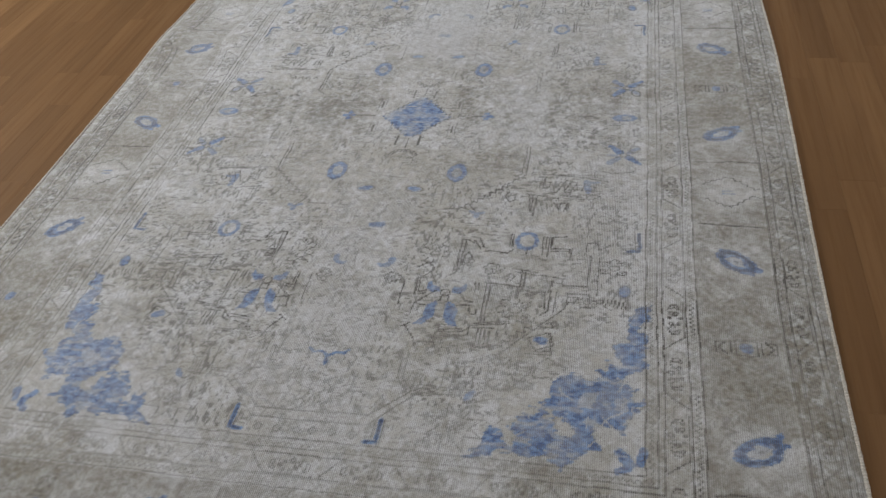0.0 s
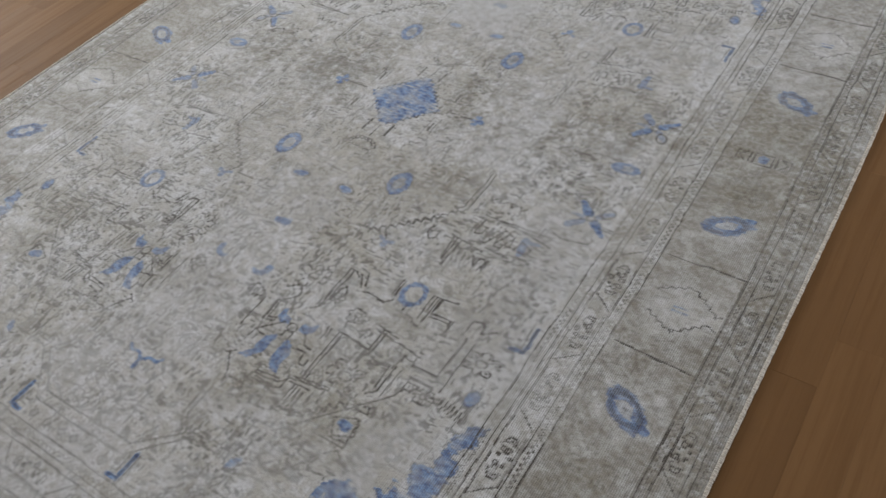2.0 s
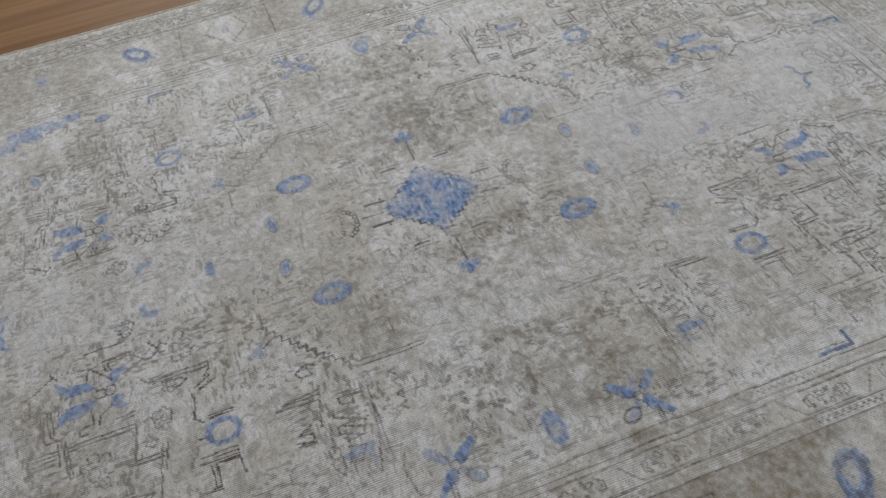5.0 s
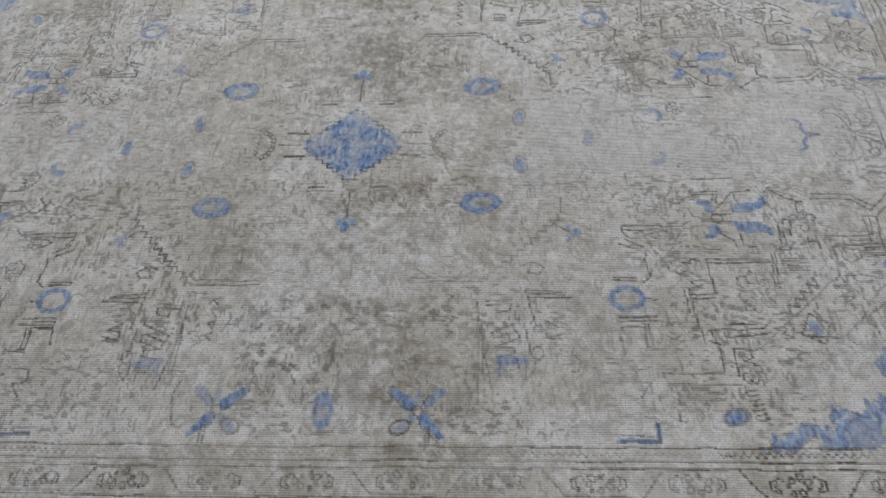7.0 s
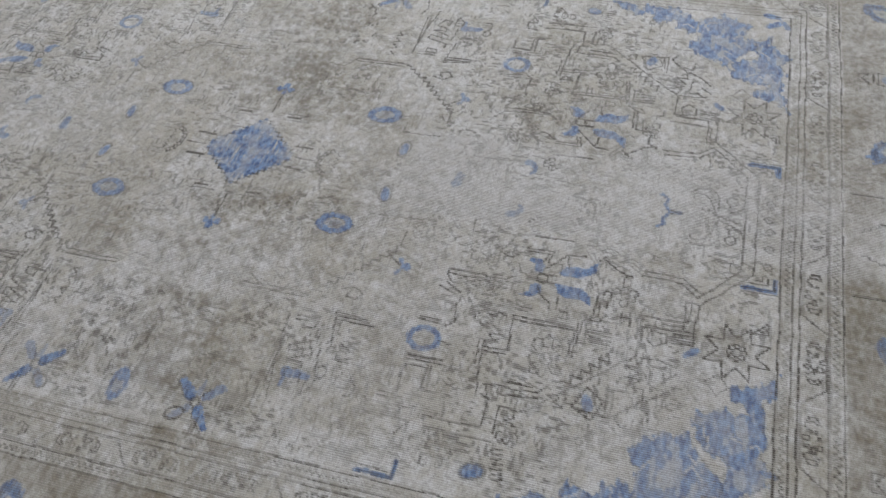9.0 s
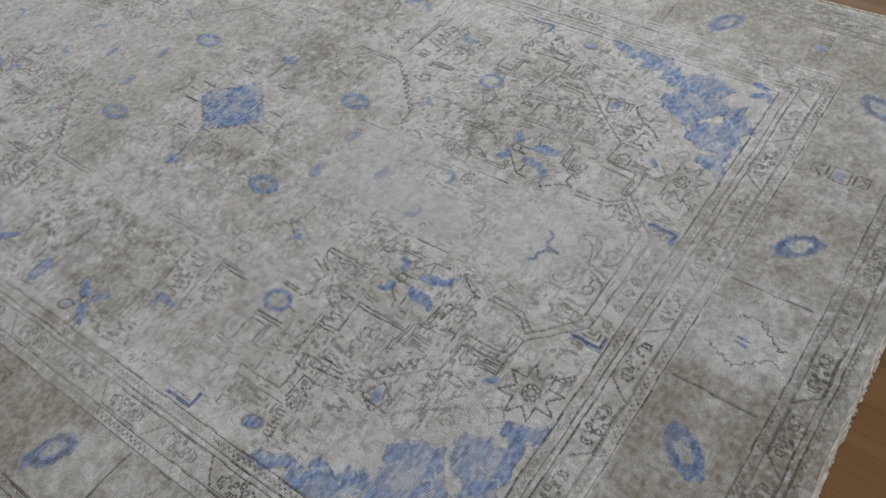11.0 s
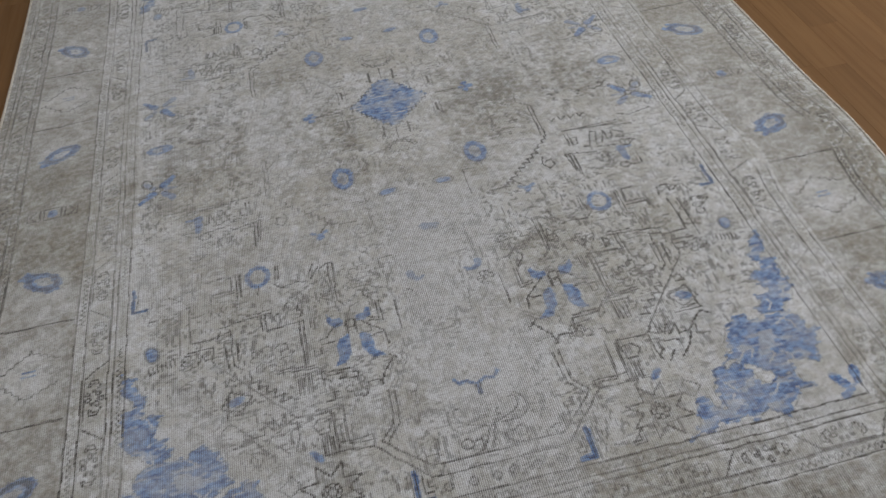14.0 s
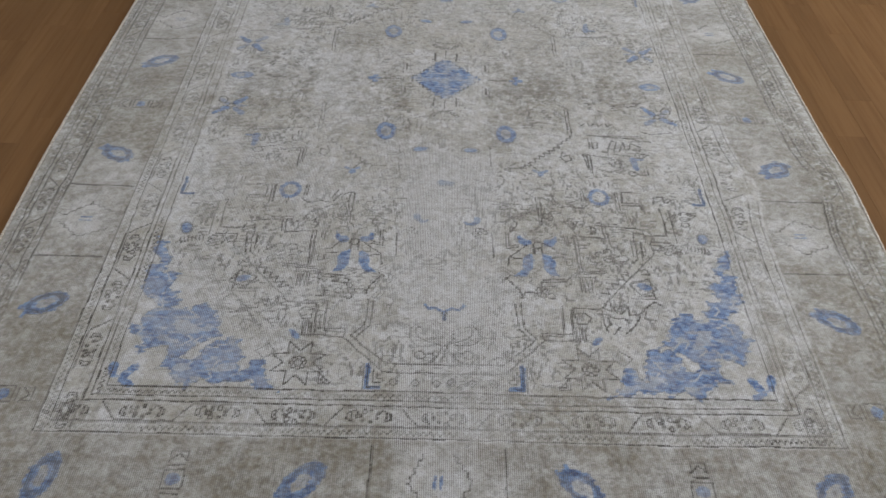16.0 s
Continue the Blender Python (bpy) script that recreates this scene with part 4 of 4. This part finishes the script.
centre = strip(GX, -0.142, 0.098)
bare = centre * (strip(GY, 0.42, 1.34, 0.08) + 0.45 * strip(GY, -1.5, -0.40, 0.10))
bare += 0.55 * strip(GX, 0.52, 0.735, 0.012) * strip(GY, -1.25, -0.22, 0.10)
bare += 0.40 * strip(GX, 0.30, 0.62, 0.03) * strip(GY, 0.70, 1.12, 0.06) + 0.35 * strip(GX, -0.10, 0.62, 0.05) * strip(GY, 0.30, 0.66, 0.08)
bare = np.clip(bare * (0.15 + 1.1 * smooth(grid_noise(0.13, 0.26, 33, 4), 0.30, 0.65)), 0, 1)
wear += 0.45 * centre * (smooth(GY, 0.28, 0.40) + smooth(-GY, 0.30, 0.45))
for lo, hi, v in ((0.30, 0.40, 0.25), (-0.47, -0.38, 0.25), (0.632, 0.690, 0.42), (-0.40, -0.145, 0.12), (-0.705, -0.60, 0.14)):
    wear += 1.5 * v * strip(GX, lo, hi, 0.006) * (0.3 + 0.9 * grid_noise(0.5, 0.45, int(lo * 100) + 190, 2))
for lo, hi, v in ((-0.14, -0.02, 0.25), (0.50, 0.60, 0.20), (-0.70, -0.52, 0.30), (1.06, 1.17, 0.15), (-1.20, -1.08, 0.2), (0.20, 0.26, 0.12), (0.82, 0.93, 0.18)):
    wear += 1.5 * v * strip(GY, lo, hi, 0.010) * (0.1 + 1.0 * grid_noise(0.35, 0.3, int(lo * 100) + 300, 2))
wear += 0.26 * strip(GX, -0.142, 0.62, 0.04) * strip(GY, 0.36, 1.12, 0.06) * (0.4 + 0.6 * grid_noise(0.12, 0.10, 35, 3))
fleck = smooth(grid_noise(0.022, 0.020, 34, 2), 0.48, 0.66)
wear = wear * (0.72 + 0.35 * fleck) + 0.22 * fleck + 0.60 * light
wear = np.clip(wear * (1 - 0.45 * in_border) * (1 - 0.60 * outer), 0, 1)

# worn away ink, mottled blue
tooth = grid_noise(0.014, 0.006, 41, 2)
patch = smooth(grid_noise(0.13, 0.13, 42, 3), 0.30, 0.55)
dark = np.clip(dark * 1.9, 0, 1) * (0.62 + 0.38 * smooth(KNOT_CHANCE, 0.08, 0.40)) * (0.80 + 0.30 * smooth(grid_noise(0.30, 0.30, 68, 2), 0.36, 0.62)) * (0.76 + 0.24 * patch)
dark = dark * (1 - 0.45 * smooth(-GY, 0.84, 0.96) * (1 - smooth(-GY, 1.50, 1.55)) * (1 - 0.35 * smooth(GX, 0.25, 0.60)))
side_bands = smooth(edge_x, 0.69, 0.70) * (1 - smooth(edge_y, 1.15, 1.20))
dark = dark * (1 - side_bands * (0.36 * smooth(grid_noise(0.07, 0.16, 67, 3), 0.46, 0.66)))
gone = (0.12 + 0.88 * smooth(grid_noise(0.034, 0.034, 61, 2), 0.34, 0.54)) * (0.55 + 0.45 * smooth(grid_noise(0.16, 0.16, 62, 3), 0.34, 0.60))
dark = np.maximum(dark, 0.66 * faint * gone * (0.55 + 0.45 * smooth(tooth, 0.25, 0.48)))
# thin worm-like remains of lost outlines between the motifs
inside = 1 - smooth(out, -0.012, 0.0)
corner_ground = smooth(edge_x * 0.66 + edge_y * 0.75, 1.06, 1.09)
worms = (1 - smooth(np.abs(grid_noise(0.024, 0.030, 46, 1) - 0.5), 0.030, 0.065)) * smooth(grid_noise(0.11, 0.11, 47, 3), 0.46, 0.64)
worms = np.maximum(worms, (1 - smooth(np.abs(grid_noise(0.040, 0.018, 48, 1) - 0.52), 0.030, 0.06)) * smooth(grid_noise(0.11, 0.11, 49, 3), 0.48, 0.66))
dark = np.maximum(dark, 0.30 * worms * (0.35 + 0.65 * smooth(tooth, 0.30, 0.5)) * inside * (1 - 0.8 * corner_ground) * (1 - blue))
# short broken strokes, along and across the rug, where lost ornaments were
along = smooth(grid_noise(0.0056, 0.0130, 43, 2), 0.600, 0.665)
across = smooth(grid_noise(0.0130, 0.0056, 63, 2), 0.600, 0.665)
choose = smooth(grid_noise(0.035, 0.035, 64, 1), 0.42, 0.58)
speck = (along * choose + across * (1 - choose)) * (0.50 + 0.50 * smooth(grid_noise(0.14, 0.14, 44, 3), 0.36, 0.58))
dark = np.maximum(dark, 0.58 * speck * inside * (1 - 0.75 * corner_ground) * (1 - blue) * (1 - 0.22 * centre) + 0.26 * speck * (1 - inside))
# lumps of undyed dark brown wool beside the medallion
for cx, cy, sx, sy, v in ((-0.28, 0.03, 0.10, 0.09, 0.34), (0.26, 0.02, 0.08, 0.10, 0.24), (-0.15, 0.27, 0.05, 0.10, 0.18), (0.15, 0.22, 0.05, 0.12, 0.16), (-0.62, 0.05, 0.08, 0.10, 0.14), (0.60, 0.06, 0.08, 0.10, 0.16)):
    dark = np.maximum(dark, v * lump * np.exp(-((GX - cx) / sx) ** 2 - ((GY - cy) / sy) ** 2) * (1 - blue))
white = smooth(grid_noise(0.013, 0.011, 65, 2), 0.58, 0.72)
faded = smooth(grid_noise(0.036, 0.026, 45, 3), 0.30, 0.60)
wear = np.clip(wear + 0.42 * white * (1 - 0.75 * in_border), 0, 1)
heart = np.abs(GX) / 0.108 + np.abs(GY) / 0.118
blue = blue * np.where(heart < 1.3, 1 - (0.25 + 0.35 * smooth(heart, 0.45, 1.0)) * smooth(grid_noise(0.026, 0.024, 66, 2), 0.38, 0.60), 1.0)
pale = np.maximum(pale, 0.60 * smooth(grid_noise(0.030, 0.011, 69, 2), 0.60, 0.68) * smooth(edge_x + edge_y, 1.42, 1.46) * inside)
blue = blue * (1 - 0.8 * pale) * (0.72 + 0.28 * faded) * (0.70 + 0.30 * smooth(tooth, 0.22, 0.42))
cross = np.exp(-(GX / 0.012) ** 2) * (np.abs(GY) < 0.10) * 0.5 + np.exp(-((GY - 0.004) / 0.010) ** 2) * (np.abs(GX) < 0.10) * 0.5
blue = np.clip(blue * (1 - 0.6 * np.clip(cross, 0, 1)), 0, 1)

# --- relief: pile stands where the dye is, is low where it is worn or corroded; the rug lies in soft swells
relief = 0.0006 * blue - 0.0008 * dark - 0.0005 * wear + 0.0006 * (grid_noise(0.008, 0.008, 51, 1) - 0.5)
swell = 0.006 * (grid_noise(0.55, 0.45, 52, 2) - 0.5)
ripple = 0.010 * np.exp(-((GX + 1.06) / 0.07) ** 2) * np.exp(-((GY - 0.48) / 0.14) ** 2)
rim_fall = smooth(np.minimum(np.minimum(GX - RX0, RX1 - GX), RY - np.abs(GY)), 0.0, 0.02)
wave_x = 0.004 * np.sin(GY * 3.1 + 0.8) * smooth(np.abs(GX), 0.8, 1.08) * np.sign(GX)
wave_x += 0.004 * smooth(-GX, 1.0, 1.09) * (1 - smooth(GY, 0.15, 0.48)) * smooth(GY, -1.3, -0.4)
wave_x -= 0.008 * smooth(GX, 1.0, 1.08) * smooth(GY, 0.35, 0.9)
GZ = relief + (swell + 0.001) * (0.35 + 0.65 * rim_fall) + ripple - 0.0025 * (1 - rim_fall)
ends = 0.008 * (grid_noise(0.12, 0.5, 53, 3) - 0.5) * smooth(np.abs(GY), 1.50, 1.6)

rug = tagged(new("rug"), "worn beige vintage rug with faded blue motifs on planks", "rug")
verts = np.stack([GX + wave_x, GY + ends, GZ], -1).reshape(-1, 3)
dyes = np.stack([blue, dark, tan, wear], -1).reshape(-1, 4).astype(np.float32)
bares = bare.ravel().astype(np.float32)
index = np.arange(NX * NY).reshape(NX, NY)
quads = np.stack([index[:-1, :-1], index[1:, :-1], index[1:, 1:], index[:-1, 1:]], -1).reshape(-1, 4)

# which part each patch of knots belongs to
OWNERS += [("guard_band", "narrow inner guard band of trapezes and rosettes"), ("main_border", "wide tan border with scattered blue flowers"),
           ("guard_band", "narrow outer guard band along the edge")]
zone = np.zeros((NX, NY), np.int32)
zone[out > 0] = len(OWNERS) - 3
zone[out > 0.121] = len(OWNERS) - 2
zone[np.maximum(edge_x - 0.98, edge_y - 1.492) > -0.002] = len(OWNERS) - 1
part_of = np.where(owner > 0, owner, zone)[:-1, :-1].reshape(-1)


def knots(name, label, faces):
    """One part of the rug, from its share of the knots."""
    used, local = np.unique(faces, return_inverse=True)
    local = local.reshape(-1, 4)
    data = bpy.data.meshes.new(name)
    data.vertices.add(len(used))
    data.vertices.foreach_set("co", verts[used].astype(np.float32).ravel())
    data.loops.add(local.size)
    data.loops.foreach_set("vertex_index", local.ravel().astype(np.int32))
    data.polygons.add(len(local))
    data.polygons.foreach_set("loop_start", np.arange(0, local.size, 4, dtype=np.int32))
    data.polygons.foreach_set("use_smooth", np.ones(len(local), bool))
    data.update(calc_edges=True)
    data.attributes.new("dye", "FLOAT_COLOR", "POINT").data.foreach_set("color", dyes[used].ravel())
    data.attributes.new("bare", "FLOAT", "POINT").data.foreach_set("value", bares[used])
    data.materials.append(RUG)
    ob = new(name, data)
    ob.parent = rug
    return tagged(ob, label=label)


order = np.argsort(part_of, kind="stable")
cuts = np.searchsorted(part_of[order], np.arange(len(OWNERS) + 1))
for k, (name, label) in enumerate(OWNERS):
    share = order[cuts[k]:cuts[k + 1]]
    if len(share) > 3:
        knots(name, label if k else "worn beige field full of faint dark outlines", quads[share])


# --- bound edges and ends
def cord(name, path, radius, label):
    bm = bmesh.new()
    rings = []
    for k, (x, y, z) in enumerate(path):
        r = radius * (1 + 0.10 * math.sin(k * 1.7) + 0.06 * math.sin(k * 0.53))
        rings.append([bm.verts.new((x + r * math.cos(a), y, z + r * 0.85 * math.sin(a))) for a in [math.pi * 2 * m / 8 for m in range(8)]])
    for a, b in zip(rings, rings[1:]):
        for m in range(8):
            bm.faces.new((a[m], a[(m + 1) % 8], b[(m + 1) % 8], b[m]))
    for f in bm.faces:
        f.smooth = True
    bmesh.ops.recalc_face_normals(bm, faces=bm.faces)
    return mesh_object(name, bm, CORD, rug, label)


grid = verts.reshape(NX, NY, 3)
for i, side in ((0, -1), (NX - 1, 1)):
    line = [(p[0] + side * 0.001, p[1], max(p[2] - 0.001, FLOOR_Z + 0.0035)) for p in grid[i, ::4]]
    cord("selvedge", line, 0.0042, "pale cream overcast edge cord")


def end_web(side):
    """The flat woven end of the rug with its ragged short fringe."""
    bm = bmesh.new()
    j = NY - 1 if side > 0 else 0
    pts = grid[::2, j]
    rows = []
    for p in pts:
        n1 = 0.008 + 0.005 * random.random()
        rows.append((bm.verts.new((p[0], p[1], p[2])), bm.verts.new((p[0], p[1] + side * 0.004, p[2] - 0.001)),
                     bm.verts.new((p[0] + random.uniform(-0.001, 0.001), p[1] + side * n1, FLOOR_Z + 0.0012))))
    for a, b in zip(rows, rows[1:]):
        for m in range(2):
            bm.faces.new((a[m], b[m], b[m + 1], a[m + 1]) if side < 0 else (a[m], a[m + 1], b[m + 1], b[m]))
    return mesh_object("end_web", bm, CORD, rug, "ragged pale woven end")


end_web(1)
end_web(-1)
bm = bmesh.new()
box(bm, RX0 + 0.012, RX1 - 0.012, -RY + 0.012, RY - 0.012, FLOOR_Z, FLOOR_Z + 0.001)
mesh_object("backing", bm, CORD, rug, "cotton foundation under the pile")

# ---- the plank floor ----
bm = bmesh.new()
box(bm, W - 0.2, E + 0.2, S - 0.2, N + 0.2, FLOOR_Z - 0.06, FLOOR_Z - 0.004)
floor = tagged(mesh_object("floor", bm, SUBFLOOR), "warm brown satin oak plank floor", "floor", kind="structure")
PLANK, LENGTH = 0.0895, 0.62  # the narrow strips of a strip-oak floor, laid along the rug


def plank_box(bm, x, y, width, length):
    """One strip with eased upper edges."""
    e, w, h = 0.0003, width / 2 - 0.00005, length / 2 - 0.00005
    low = [bm.verts.new((x + a * w, y + b * h, -0.004)) for a, b in ((-1, -1), (1, -1), (1, 1), (-1, 1))]
    edge = [bm.verts.new((x + a * w, y + b * h, -e)) for a, b in ((-1, -1), (1, -1), (1, 1), (-1, 1))]
    top = [bm.verts.new((x + a * (w - e), y + b * (h - e), 0)) for a, b in ((-1, -1), (1, -1), (1, 1), (-1, 1))]
    for p, q in ((low, edge), (edge, top)):
        for k in range(4):
            bm.faces.new((p[k], p[(k + 1) % 4], q[(k + 1) % 4], q[k]))
    bm.faces.new(top)


bm = bmesh.new()
plank_box(bm, 0, 0, PLANK, LENGTH)
shared = bpy.data.meshes.new("plank")
bm.to_mesh(shared)
bm.free()
shared.materials.append(WOOD)
lay = random.Random(4)
rest = bmesh.new()
for row in range(-64, 34):
    x = 1.180 - PLANK / 2 + row * PLANK
    offset = lay.uniform(0, LENGTH)
    for col in range(-9, 9):
        y = col * LENGTH + offset
        if not (W - 0.1 < x < E + 0.1 and S - 0.4 < y < N + 0.4):
            continue
        beside = (-2.1 < x < -1.02 or 1.02 < x < 1.85) and -1.5 < y < 2.0
        beyond = -1.1 < x < 1.1 and 1.3 < y < 2.1
        if beside or beyond:
            ob = new("plank", shared)
            ob.parent = floor
            ob.location = (x, y, FLOOR_Z)
        else:
            y0, y1 = max(y - LENGTH / 2, S - 0.1), min(y + LENGTH / 2, N + 0.1)
            if y1 - y0 > 0.02:
                plank_box(rest, x, (y0 + y1) / 2, PLANK, y1 - y0)
rest_ob = mesh_object("planks", rest, WOOD, floor)
rest_ob.location = (0, 0, FLOOR_Z)
tagged(rest_ob, kind="stuff")
